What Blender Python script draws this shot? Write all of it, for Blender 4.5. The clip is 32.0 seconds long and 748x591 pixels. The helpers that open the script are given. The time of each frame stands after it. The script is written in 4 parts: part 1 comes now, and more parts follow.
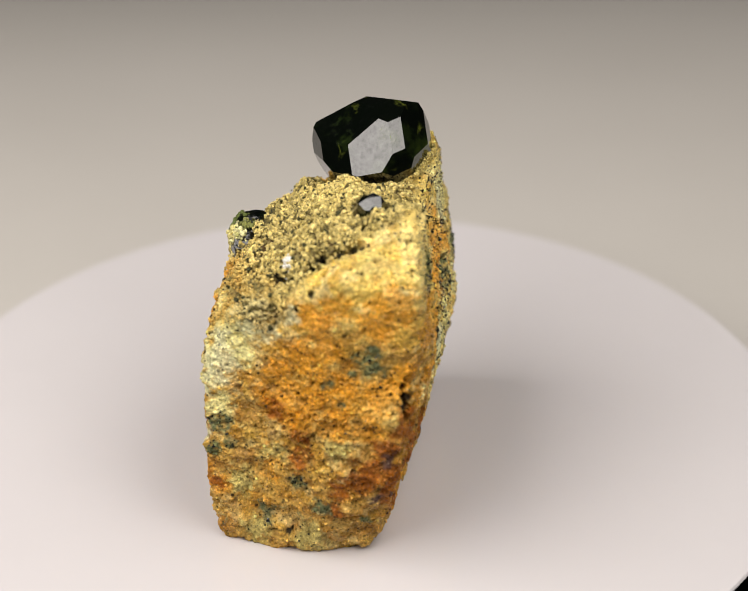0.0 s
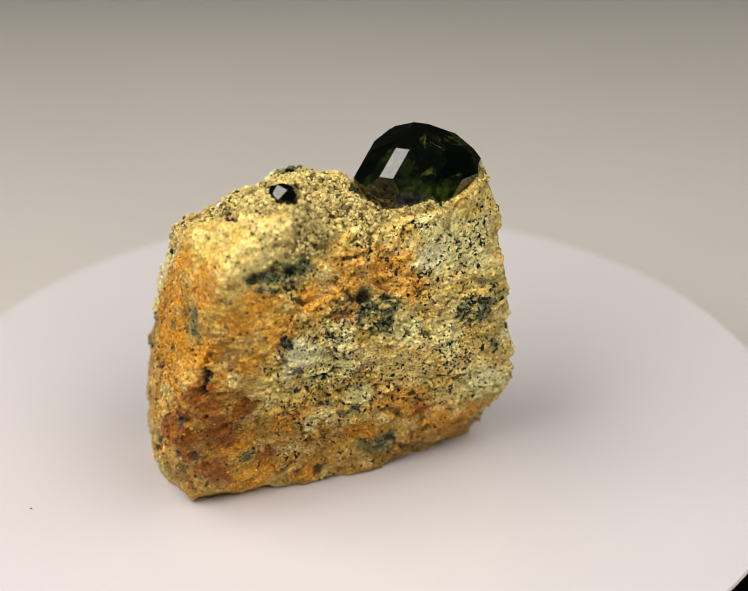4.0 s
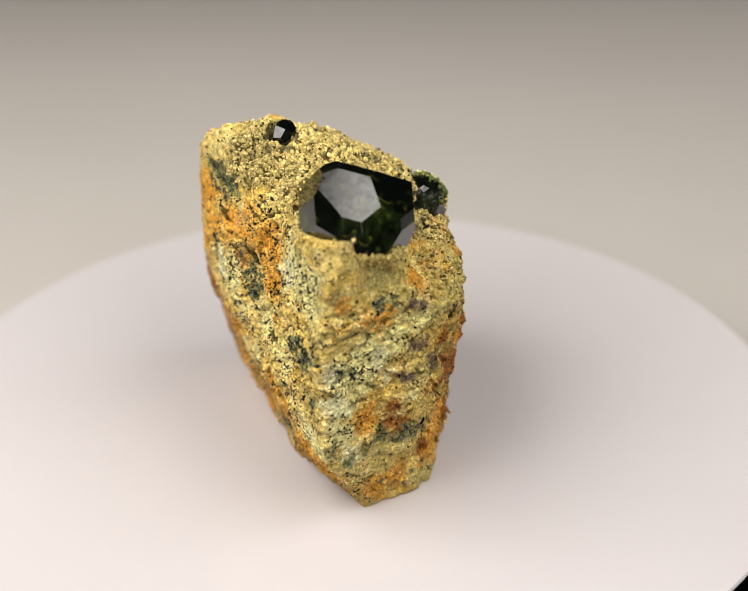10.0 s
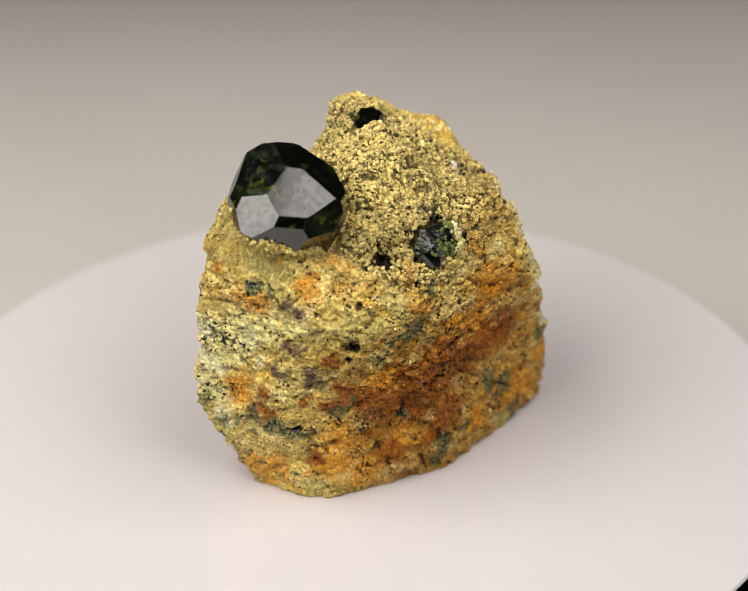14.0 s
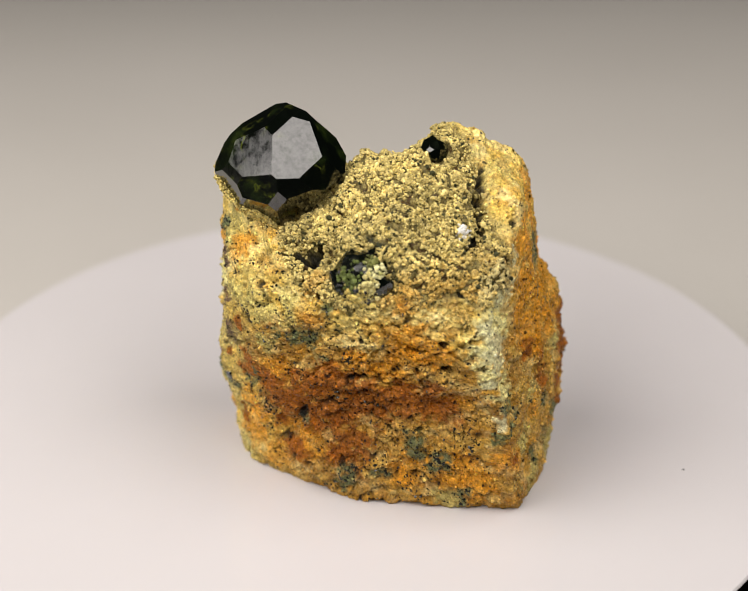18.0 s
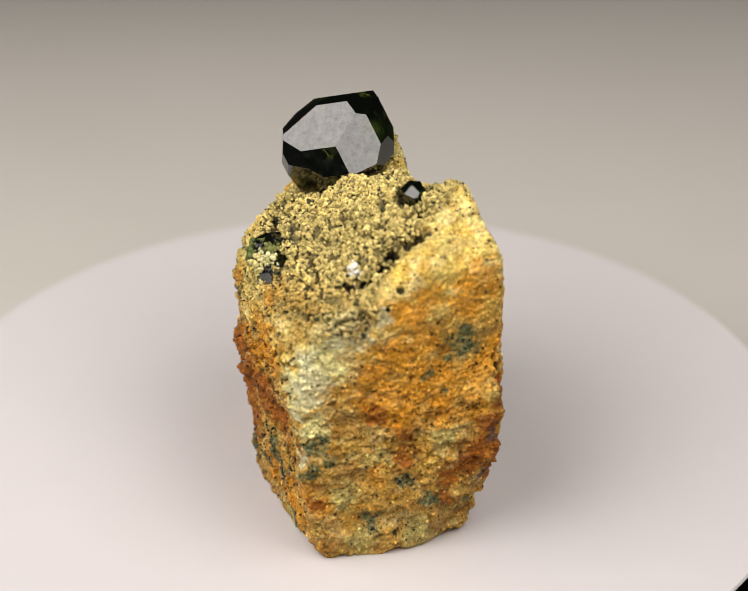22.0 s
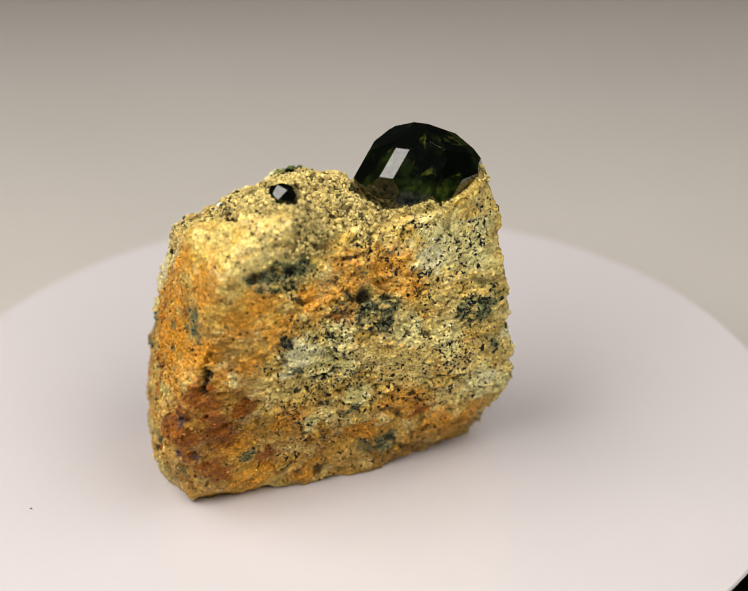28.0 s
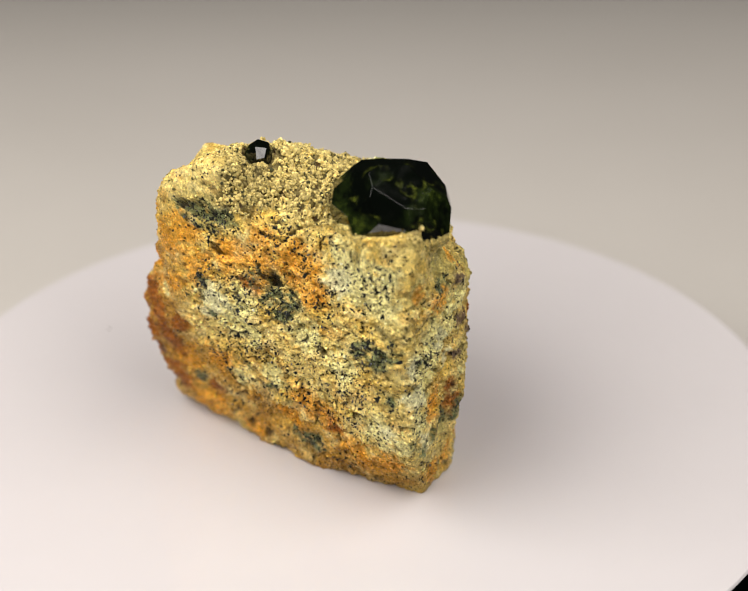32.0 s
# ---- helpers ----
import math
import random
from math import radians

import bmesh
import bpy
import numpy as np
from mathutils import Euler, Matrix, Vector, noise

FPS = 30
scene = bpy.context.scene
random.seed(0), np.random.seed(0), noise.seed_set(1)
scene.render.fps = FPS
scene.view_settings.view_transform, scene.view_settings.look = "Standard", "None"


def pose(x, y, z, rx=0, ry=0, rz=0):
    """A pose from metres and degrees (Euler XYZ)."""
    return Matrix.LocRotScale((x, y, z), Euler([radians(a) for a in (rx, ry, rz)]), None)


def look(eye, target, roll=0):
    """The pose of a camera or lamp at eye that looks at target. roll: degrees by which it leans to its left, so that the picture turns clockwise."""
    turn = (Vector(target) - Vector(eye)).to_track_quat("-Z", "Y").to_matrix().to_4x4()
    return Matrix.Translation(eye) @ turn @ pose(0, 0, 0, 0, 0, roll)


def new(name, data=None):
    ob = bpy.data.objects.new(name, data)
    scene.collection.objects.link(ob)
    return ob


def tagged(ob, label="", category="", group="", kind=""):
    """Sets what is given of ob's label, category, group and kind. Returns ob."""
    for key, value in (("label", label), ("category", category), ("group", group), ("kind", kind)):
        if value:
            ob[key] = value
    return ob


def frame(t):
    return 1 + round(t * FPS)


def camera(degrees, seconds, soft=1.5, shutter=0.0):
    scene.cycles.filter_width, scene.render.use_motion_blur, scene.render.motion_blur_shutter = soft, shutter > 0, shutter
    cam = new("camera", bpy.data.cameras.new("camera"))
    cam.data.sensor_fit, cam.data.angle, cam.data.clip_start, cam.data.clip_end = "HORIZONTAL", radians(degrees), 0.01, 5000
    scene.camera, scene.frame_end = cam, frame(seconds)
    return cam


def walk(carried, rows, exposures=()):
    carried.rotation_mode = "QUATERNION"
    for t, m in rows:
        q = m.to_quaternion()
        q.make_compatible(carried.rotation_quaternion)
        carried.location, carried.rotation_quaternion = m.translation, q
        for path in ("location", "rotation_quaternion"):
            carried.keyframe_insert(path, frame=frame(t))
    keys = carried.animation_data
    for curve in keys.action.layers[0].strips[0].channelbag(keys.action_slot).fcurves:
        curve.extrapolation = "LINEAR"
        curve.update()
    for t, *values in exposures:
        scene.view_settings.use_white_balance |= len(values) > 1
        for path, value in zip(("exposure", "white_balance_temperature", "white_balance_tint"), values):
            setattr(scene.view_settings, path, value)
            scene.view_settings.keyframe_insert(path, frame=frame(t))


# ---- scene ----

# ---- camera ----
cam = camera(11.02, 32.0, soft=0.45)
EYE = Vector((0.0, -0.4, 0.26863))
YAW, PITCH, ROLL = radians(0.4297), radians(31.744), -0.818
AIM = EYE + Vector((math.sin(YAW) * math.cos(PITCH), math.cos(YAW) * math.cos(PITCH), -math.sin(PITCH)))
walk(cam, [(0.0, look(EYE, AIM, ROLL)), (32.0, look(EYE, AIM, ROLL))],
     exposures=[(0.0, 0.0), (6.0, 0.0), (8.0, 0.14), (10.0, 0.09), (12.0, 0.03), (14.0, 0.0), (30.0, 0.0), (32.0, 0.07)])
cam.data.dof.use_dof = True
cam.data.dof.focus_distance = 0.463
cam.data.dof.aperture_fstop = 19.0

# ---- world and lights ----
world = bpy.data.worlds.new("studio")
world.use_nodes = True
world.node_tree.nodes["Background"].inputs[0].default_value = (0.9, 0.93, 1.0, 1)
world.node_tree.nodes["Background"].inputs[1].default_value = 0.02
scene.world = world


def softbox(name, place, tilt, lean, width, depth, watts, colour=(1.0, 0.94, 0.885)):
    """A rectangular soft box that faces down, tilted towards the back and leaning inwards (degrees)."""
    data = bpy.data.lights.new(name, "AREA")
    data.shape, data.size, data.size_y, data.energy, data.color = "RECTANGLE", width, depth, watts, colour
    ob = new(name, data)
    ob.matrix_world = pose(*place, tilt, lean, 0)
    return ob


# two broad soft boxes overhead, left and right of the camera's axis, with a dark gap between them
softbox("softbox_left", (-0.190, -0.082, 0.258), 17, -20, 0.26, 0.37, 1.36)
softbox("softbox_right", (0.130, -0.100, 0.258), 17, 20, 0.18, 0.33, 0.72)


# ---- materials ----
def material(name, colour=(0.5, 0.5, 0.5), rough=0.5, **more):
    m = bpy.data.materials.new(name)
    m.use_nodes = True
    b = m.node_tree.nodes["Principled BSDF"]
    b.inputs["Base Color"].default_value = (*colour, 1)
    b.inputs["Roughness"].default_value = rough
    for key, value in more.items():
        b.inputs[key.replace("_", " ")].default_value = value
    return m


def node(m, kind, **values):
    n = m.node_tree.nodes.new(kind)
    for key, value in values.items():
        n.inputs[key.replace("_", " ")].default_value = value
    return n


def link(m, a, b):
    m.node_tree.links.new(a, b)


def ramp(m, source, stops):
    n = m.node_tree.nodes.new("ShaderNodeValToRGB")
    while len(n.color_ramp.elements) < len(stops):
        n.color_ramp.elements.new(0.5)
    for e, (at, value) in zip(n.color_ramp.elements, stops):
        e.position = at
        e.color = (value, value, value, 1) if isinstance(value, (int, float)) else (*value, 1)
    link(m, source, n.inputs[0])
    return n.outputs[0]


def grain(m, scale, detail=4.0, rough=0.6):
    c = m.node_tree.nodes.new("ShaderNodeTexCoord")
    n = node(m, "ShaderNodeTexNoise", Scale=scale, Detail=detail, Roughness=rough)
    link(m, c.outputs["Object"], n.inputs["Vector"])
    return n.outputs["Fac"]


def add_bump(m, height, strength, distance):
    b = node(m, "ShaderNodeBump", Strength=strength, Distance=distance)
    link(m, height, b.inputs["Height"])
    link(m, b.outputs["Normal"], m.node_tree.nodes["Principled BSDF"].inputs["Normal"])


def mix(m, fac, a, b, kind="MIX"):
    n = m.node_tree.nodes.new("ShaderNodeMix")
    n.data_type, n.blend_type = "RGBA", kind
    for value, slot in ((fac, 0), (a, 6), (b, 7)):
        if isinstance(value, (int, float)):
            n.inputs[slot].default_value = value
        elif isinstance(value, tuple):
            n.inputs[slot].default_value = (*value, 1)
        else:
            link(m, value, n.inputs[slot])
    return n.outputs[2]


def acrylic():
    m = material("white_acrylic", (0.80, 0.77, 0.77), 0.16, Coat_Weight=0.0, IOR=1.49)
    b = m.node_tree.nodes["Principled BSDF"]
    link(m, ramp(m, grain(m, 30.0), [(0.3, (0.64, 0.614, 0.624)), (0.7, (0.66, 0.634, 0.644))]), b.inputs["Base Color"])
    link(m, ramp(m, grain(m, 120.0), [(0.3, 0.08), (0.75, 0.15)]), b.inputs["Roughness"])
    return m


def paper():
    m = material("white_paper", (0.78, 0.75, 0.70), 0.85)
    b = m.node_tree.nodes["Principled BSDF"]
    link(m, ramp(m, grain(m, 14.0), [(0.3, (0.54, 0.514, 0.475)), (0.7, (0.57, 0.544, 0.505))]), b.inputs["Base Color"])
    add_bump(m, grain(m, 900.0), 0.15, 0.0002)
    return m


def plaster(name, colour):
    m = material(name, colour, 0.9)
    add_bump(m, grain(m, 60.0), 0.2, 0.002)
    return m


def black_cloth():
    m = material("black_cloth", (0.012, 0.012, 0.013), 0.95)
    add_bump(m, grain(m, 1500.0), 0.5, 0.0005)
    return m


def rock_material():
    m = material("matrix_rock", (0.5, 0.4, 0.2), 0.75, Specular_IOR_Level=0.22)
    b = m.node_tree.nodes["Principled BSDF"]
    tint = m.node_tree.nodes.new("ShaderNodeAttribute")
    tint.attribute_name = "tint"
    dens = m.node_tree.nodes.new("ShaderNodeAttribute")
    dens.attribute_name = "speckle"
    # mottling at three scales; the second also paints in dark pits and bright glints
    base = mix(m, 1.0, tint.outputs["Color"], ramp(m, grain(m, 500.0, 5.0, 0.65), [(0.32, 0.84), (0.5, 1.0), (0.7, 1.12)]), "MULTIPLY")
    base = mix(m, 1.0, base, ramp(m, grain(m, 2600.0, 3.0, 0.7), [(0.31, 0.16), (0.41, 0.92), (0.57, 1.20), (0.67, 1.9)]), "MULTIPLY")
    base = mix(m, 1.0, base, ramp(m, grain(m, 1900.0, 2.0), [(0.58, 1.0), (0.66, 1.25)]), "MULTIPLY")
    # irregular grains of a black mineral, thicker where the attribute says
    cut = m.node_tree.nodes.new("ShaderNodeMath")
    cut.operation = "MULTIPLY_ADD"
    link(m, dens.outputs["Fac"], cut.inputs[0])
    cut.inputs[1].default_value, cut.inputs[2].default_value = 0.26, -0.765
    over = m.node_tree.nodes.new("ShaderNodeMath")
    over.operation = "ADD"
    link(m, grain(m, 1600.0, 2.0, 0.5), over.inputs[0])
    link(m, cut.outputs[0], over.inputs[1])
    base = mix(m, ramp(m, over.outputs[0], [(0.0, 0.0), (0.022, 1.0)]), base, (0.010, 0.012, 0.009))
    link(m, base, b.inputs["Base Color"])
    link(m, ramp(m, grain(m, 2100.0, 2.0), [(0.40, 0.65), (0.60, 0.17)]), b.inputs["Roughness"])
    add_bump(m, grain(m, 1700.0, 5.0, 0.65), 0.75, 0.0004)
    return m


def garnet_material(name, relief, rough):
    m = material(name, (0.006, 0.010, 0.005), 0.06, IOR=1.90)
    b = m.node_tree.nodes["Principled BSDF"]
    link(m, ramp(m, grain(m, 1300.0, 8.0, 0.75), [(0.34, 0.37), (0.50, 0.46), (0.66, 0.53)]), b.inputs["Specular IOR Level"])
    body = ramp(m, grain(m, 230.0, 7.0, 0.7), [(0.50, (0.002, 0.003, 0.002)), (0.60, (0.010, 0.017, 0.004)), (0.70, (0.05, 0.07, 0.010))])
    vein = ramp(m, grain(m, 210.0, 3.0, 0.6), [(0.455, 0.0), (0.49, 1.0), (0.525, 0.0)])
    where = ramp(m, grain(m, 170.0, 5.0, 0.65), [(0.53, 0.0), (0.61, 1.0)])
    link(m, mix(m, mix(m, 1.0, vein, where, "MULTIPLY"), body, (0.07, 0.085, 0.012)), b.inputs["Base Color"])
    link(m, ramp(m, grain(m, 900.0, 4.0), [(0.4, rough), (0.62, 2.8 * rough)]), b.inputs["Roughness"])
    c = m.node_tree.nodes.new("ShaderNodeTexCoord")
    stretch = m.node_tree.nodes.new("ShaderNodeMapping")
    stretch.inputs["Rotation"].default_value, stretch.inputs["Scale"].default_value = (0.6, 0.4, 0.9), (300.0, 1900.0, 300.0)
    link(m, c.outputs["Object"], stretch.inputs["Vector"])
    n = node(m, "ShaderNodeTexNoise", Scale=1.0, Detail=3.0, Distortion=1.2)
    link(m, stretch.outputs["Vector"], n.inputs["Vector"])
    both = m.node_tree.nodes.new("ShaderNodeMath")
    both.operation = "MULTIPLY_ADD"
    link(m, grain(m, 420.0, 4.0, 0.6), both.inputs[0])
    both.inputs[1].default_value = 2.0
    link(m, n.outputs["Fac"], both.inputs[2])
    add_bump(m, both.outputs[0], relief, 0.0001)
    return m


ACRYLIC, PAPER, CLOTH, ROCK, GARNET = acrylic(), paper(), black_cloth(), rock_material(), garnet_material("dark_green_garnet", 0.025, 0.05)
BROKEN_GARNET = garnet_material("broken_garnet", 0.8, 0.10)
BLACK_MINERAL = material("black_mineral", (0.012, 0.016, 0.010), 0.18, IOR=1.7)
QUARTZ = material("white_quartz", (0.85, 0.84, 0.80), 0.15)
BLACK_PLASTIC = material("black_plastic", (0.015, 0.015, 0.016), 0.4)
WALL, CEILING = plaster("grey_wall_paint", (0.10, 0.10, 0.105)), plaster("ceiling_paint", (0.12, 0.12, 0.12))


# ---- mesh helpers ----
def mesh_from(name, bm, mat, smooth=False):
    me = bpy.data.meshes.new(name)
    bm.normal_update()
    bm.to_mesh(me)
    bm.free()
    me.materials.append(mat)
    if smooth:
        me.polygons.foreach_set("use_smooth", [True] * len(me.polygons))
    return me


def part(name, bm, mat, parent, label="", smooth=False):
    ob = new(name, mesh_from(name, bm, mat, smooth))
    ob.parent = parent
    return tagged(ob, label) if label else ob


def lathe(profile, steps=192):
    """A turned body from (radius, height) pairs, closed at both ends where the radius is 0."""
    bm = bmesh.new()
    rings = []
    for r, z in profile:
        if r == 0:
            rings.append([bm.verts.new((0, 0, z))])
        else:
            rings.append([bm.verts.new((r * math.cos(2 * math.pi * k / steps), r * math.sin(2 * math.pi * k / steps), z)) for k in range(steps)])
    for a, b in zip(rings, rings[1:]):
        for k in range(steps):
            j = (k + 1) % steps
            f = [a[k % len(a)], a[j % len(a)], b[j % len(b)], b[k % len(b)]]
            bm.faces.new(list(dict.fromkeys(f)))
    bmesh.ops.recalc_face_normals(bm, faces=bm.faces)
    return bm


def box(x0, x1, y0, y1, z0, z1):
    bm = bmesh.new()
    bmesh.ops.create_cube(bm, size=1, matrix=Matrix.Translation(((x0 + x1) / 2, (y0 + y1) / 2, (z0 + z1) / 2)) @ Matrix.Diagonal((x1 - x0, y1 - y0, z1 - z0, 1)))
    return bm


def structure(name, bm, mat, label, smooth=False):
    return tagged(new(name, mesh_from(name, bm, mat, smooth)), label, kind="structure")


# ---- the room ----
TABLE_Z = -0.060
structure("floor", box(-1.5, 1.5, -1.8, 1.2, -0.86, -0.80), WALL, "plain dark grey studio floor")
structure("ceiling", box(-1.5, 1.5, -1.8, 1.2, 1.60, 1.66), CEILING, "plain grey studio ceiling")
structure("wall_north", box(-1.5, 1.5, 1.2, 1.26, -0.8, 1.6), WALL, "plain dark grey studio wall")
structure("wall_south", box(-1.5, 1.5, -1.86, -1.8, -0.8, 1.6), WALL, "plain dark grey studio wall")
structure("wall_west", box(-1.56, -1.5, -1.8, 1.2, -0.8, 1.6), WALL, "plain dark grey studio wall")
structure("wall_east", box(1.5, 1.56, -1.8, 1.2, -0.8, 1.6), WALL, "plain dark grey studio wall")


def photo_table():
    t = tagged(new("photo_table"), "table covered with plain black cloth", "table")
    t.location = (0, 0, -0.8)
    part("tabletop", box(-0.6, 0.6, -0.30, 0.20, 0.70, 0.80 + TABLE_Z), CLOTH, t)
    for x in (-0.55, 0.55):
        for y in (-0.25, 0.15):
            part("leg", box(x - 0.025, x + 0.025, y - 0.025, y + 0.025, 0.0, 0.70), CLOTH, t)
    return t


def backdrop():
    """A sheet of white paper that lies behind the turntable's disc and sags away towards the back."""
    bm = bmesh.new()
    z = -0.012
    prof = [(0.0, z), (0.03, z), (0.06, z)] + [(0.06 + 0.40 * math.sin(a), z - 0.40 * (1 - math.cos(a))) for a in [radians(k) for k in range(2, 21, 2)]]
    prof += [(prof[-1][0] + 0.10, prof[-1][1] - 0.0364)]
    prof = prof + [(py, pz - 0.0006) for py, pz in reversed(prof)]
    rows = [[bm.verts.new((x, py, pz)) for py, pz in prof] for x in np.linspace(-0.42, 0.42, 25)]
    for a, b in zip(rows, rows[1:]):
        for k in range(len(prof)):
            j = (k + 1) % len(prof)
            bm.faces.new((a[k], a[j], b[j], b[k]))
    bm.faces.new(rows[0])
    bm.faces.new(rows[-1])
    bmesh.ops.recalc_face_normals(bm, faces=bm.faces)
    for f in bm.faces:
        f.smooth = len(f.verts) == 4
    ob = new("paper_backdrop", mesh_from("paper_backdrop", bm, PAPER))
    return tagged(ob, "off-white paper sheet spread behind the turntable", "backdrop")


def paper_stand():
    """The black board on which the sheet lies."""
    t = tagged(new("board_stand"), "black board on short legs under the paper sheet", "stand")
    t.location = (0, 0, TABLE_Z)
    h = -0.0128 - TABLE_Z
    part("board", box(-0.42, 0.42, 0.045, 0.062, h - 0.006, h), BLACK_PLASTIC, t)
    for x in (-0.40, 0.40):
        for y in (0.0535,):
            part("leg", box(x - 0.008, x + 0.008, y - 0.008, y + 0.008, 0.0, h - 0.006), BLACK_PLASTIC, t)
    return t


paper_stand()
photo_table()
backdrop()


# ---- turntable ----
RADIUS = 0.05506


def turntable():
    top = tagged(new("turntable"), "black turntable carrying a glossy white acrylic disc", "turntable")
    top.location = (0, 0, TABLE_Z)
    h = -TABLE_Z - 0.001
    part("housing", lathe([(0, 0), (0.040, 0), (0.042, 0.002), (0.042, h - 0.018), (0.040, h - 0.016), (0, h - 0.016)]), BLACK_PLASTIC, top)
    part("spindle", lathe([(0, h - 0.016), (0.008, h - 0.016), (0.008, h), (0, h)], 48), BLACK_PLASTIC, top)
    bm = lathe([(0, -0.0010), (RADIUS - 0.0005, -0.0010), (RADIUS, -0.00028), (RADIUS - 0.00006, -0.00018), (RADIUS - 0.00025, 0.0), (0, 0.0)], 360)
    bmesh.ops.translate(bm, verts=bm.verts, vec=Vector((-0.00019, -0.00022, 0)))
    disc = part("disc", bm, ACRYLIC, top, "glossy white acrylic disc")
    bm = bmesh.new()
    bmesh.ops.create_icosphere(bm, subdivisions=2, radius=0.00010, matrix=Matrix.Translation((-0.00778, -0.04057, 0.0001)) @ Matrix.Diagonal((1, 1.5, 0.6, 1)))
    part("dust_speck", bm, BLACK_PLASTIC, disc, "tiny dark speck of dust")
    return disc


DISC = turntable()

# ---- the mineral specimen ----
MM = 0.001
CENTRE = np.array((-1.5, -4.0, 18.0))
# broken faces of the rock: compass direction, slope (degrees), distance from the centre (mm)
PLANES = [(182, 56, 17.7), (137, 61, 17.3), (258, 59, 23.4), (151, 31, 16.0), (27, 72, 21.1), (207, 55, 18.8), (123, 33, 18.5), (327, 0, 17.8), (182, 30, 16.7), (356, 11, 14.2), (244, 10, 18.6), (90, 3, 19.4), (345, -16, 13.6), (165, 4, 13.5), (201, -2501, 40.0), (265, 13, 20.1), (123, -6, 16.3), (350, -8, 12.8), (169, -3, 13.1), (5, 1, 15.8), (248, 2, 19.7), (143, -9, 14.3), (350, -16, 12.5), (178, -27, 20.2), (90, -12, 20.9), (278, -19, 23.9), (80, -3016, 39.9), (3, -33, 17.0), (166, -89, 18.4), (343, -47, 18.5)]
# chips and knobs: direction (degrees), spread, height (mm)
KNOBS = [(49, 66, 0.11, -2.8), (60, 47, 0.11, 1.5), (81, 84, 0.11, 1.5), (17, 57, 0.11, -1.5), (78, 64, 0.11, -1.4), (137, 59, 0.07, -2.3), (318, 62, 0.07, 1.9), (349, 65, 0.07, -1.9), (74, 45, 0.07, 1.6), (121, 52, 0.11, 1.0), (92, 54, 0.07, -1.7), (102, 39, 0.07, -1.4), (124, 70, 0.07, -1.4), (151, 51, 0.07, -1.3), (46, 50, 0.07, 1.3), (107, 56, 0.07, 1.2), (1, 51, 0.07, 1.2), (332, 58, 0.07, -1.1), (284, 3, 0.07, 1.1), (71, 34, 0.07, -1.0), (119, -34, 0.11, -0.6), (19, 70, 0.07, 0.9), (154, 67, 0.07, 0.9), (310, 33, 0.07, -0.9)]
CHIPS = [(317, 56, 0.07, 0.9), (276, 22, 0.11, -0.6), (130, -48, 0.07, 0.9), (95, 17, 0.07, -0.9), (270, 48, 0.07, 0.8), (90, -33, 0.07, -0.8), (60, 47, 0.07, -0.8), (26, 34, 0.11, 0.5), (305, 74, 0.07, 0.7), (20, 19, 0.11, -0.4), (165, 48, 0.07, 0.7), (68, 27, 0.07, 0.7), (81, -15, 0.11, 0.4), (108, 12, 0.11, 0.4), (289, 17, 0.07, -0.6), (67, -13, 0.07, -0.6), (30, 49, 0.11, -0.4), (5, 76, 0.07, -0.6), (297, 39, 0.11, 0.4), (137, -27, 0.11, -0.4), (101, -46, 0.07, 0.6), (77, 58, 0.07, 0.6), (53, 26, 0.07, -0.5), (121, 52, 0.07, -0.5)]
CRYSTAL_AT = np.array((3.5, 8.0, 37.6))


def unit(az, el):
    az, el = np.radians(az), np.radians(el)
    return np.stack([np.cos(el) * np.cos(az), np.cos(el) * np.sin(az), np.sin(el)], -1)


def hashed(i, seed):
    n = (i[..., 0] * 374761393 + i[..., 1] * 668265263 + i[..., 2] * 2147483647 + seed * 1274126177) & 0xFFFFFFFF
    n = ((n ^ (n >> 13)) * 1274126177) & 0xFFFFFFFF
    return ((n ^ (n >> 16)) & 0xFFFFFF) / float(0xFFFFFF)


def value_noise(p, seed):
    i = np.floor(p).astype(np.int64)
    f = p - i
    f = f * f * (3 - 2 * f)
    out = 0
    for dx in (0, 1):
        for dy in (0, 1):
            for dz in (0, 1):
                w = (f[:, 0] if dx else 1 - f[:, 0]) * (f[:, 1] if dy else 1 - f[:, 1]) * (f[:, 2] if dz else 1 - f[:, 2])
                out = out + w * hashed(i + np.array((dx, dy, dz)), seed)
    return out * 2 - 1


def fractal(p, octaves, seed, gain=0.5):
    out, amp = 0, 1.0
    for k in range(octaves):
        out = out + amp * value_noise(p * 2 ** k + 17.3 * k, seed + k)
        amp *= gain
    return out


def cells(p, seed):
    """Distance to the nearest of scattered seeds, and that seed's own random number."""
    i = np.floor(p).astype(np.int64)
    best, who = np.full(len(p), 9.0), np.zeros(len(p))
    for dx in (-1, 0, 1):
        for dy in (-1, 0, 1):
            for dz in (-1, 0, 1):
                j = i + np.array((dx, dy, dz))
                q = j + np.stack([hashed(j, seed + k) for k in (1, 2, 3)], -1)
                d = np.linalg.norm(q - p, axis=1)
                near = d < best
                best[near] = d[near]
                who[near] = hashed(j, seed + 4)[near]
    return best, who


def smooth01(x, a, b):
    t = np.clip((x - a) / (b - a), 0, 1)
    return t * t * (3 - 2 * t)


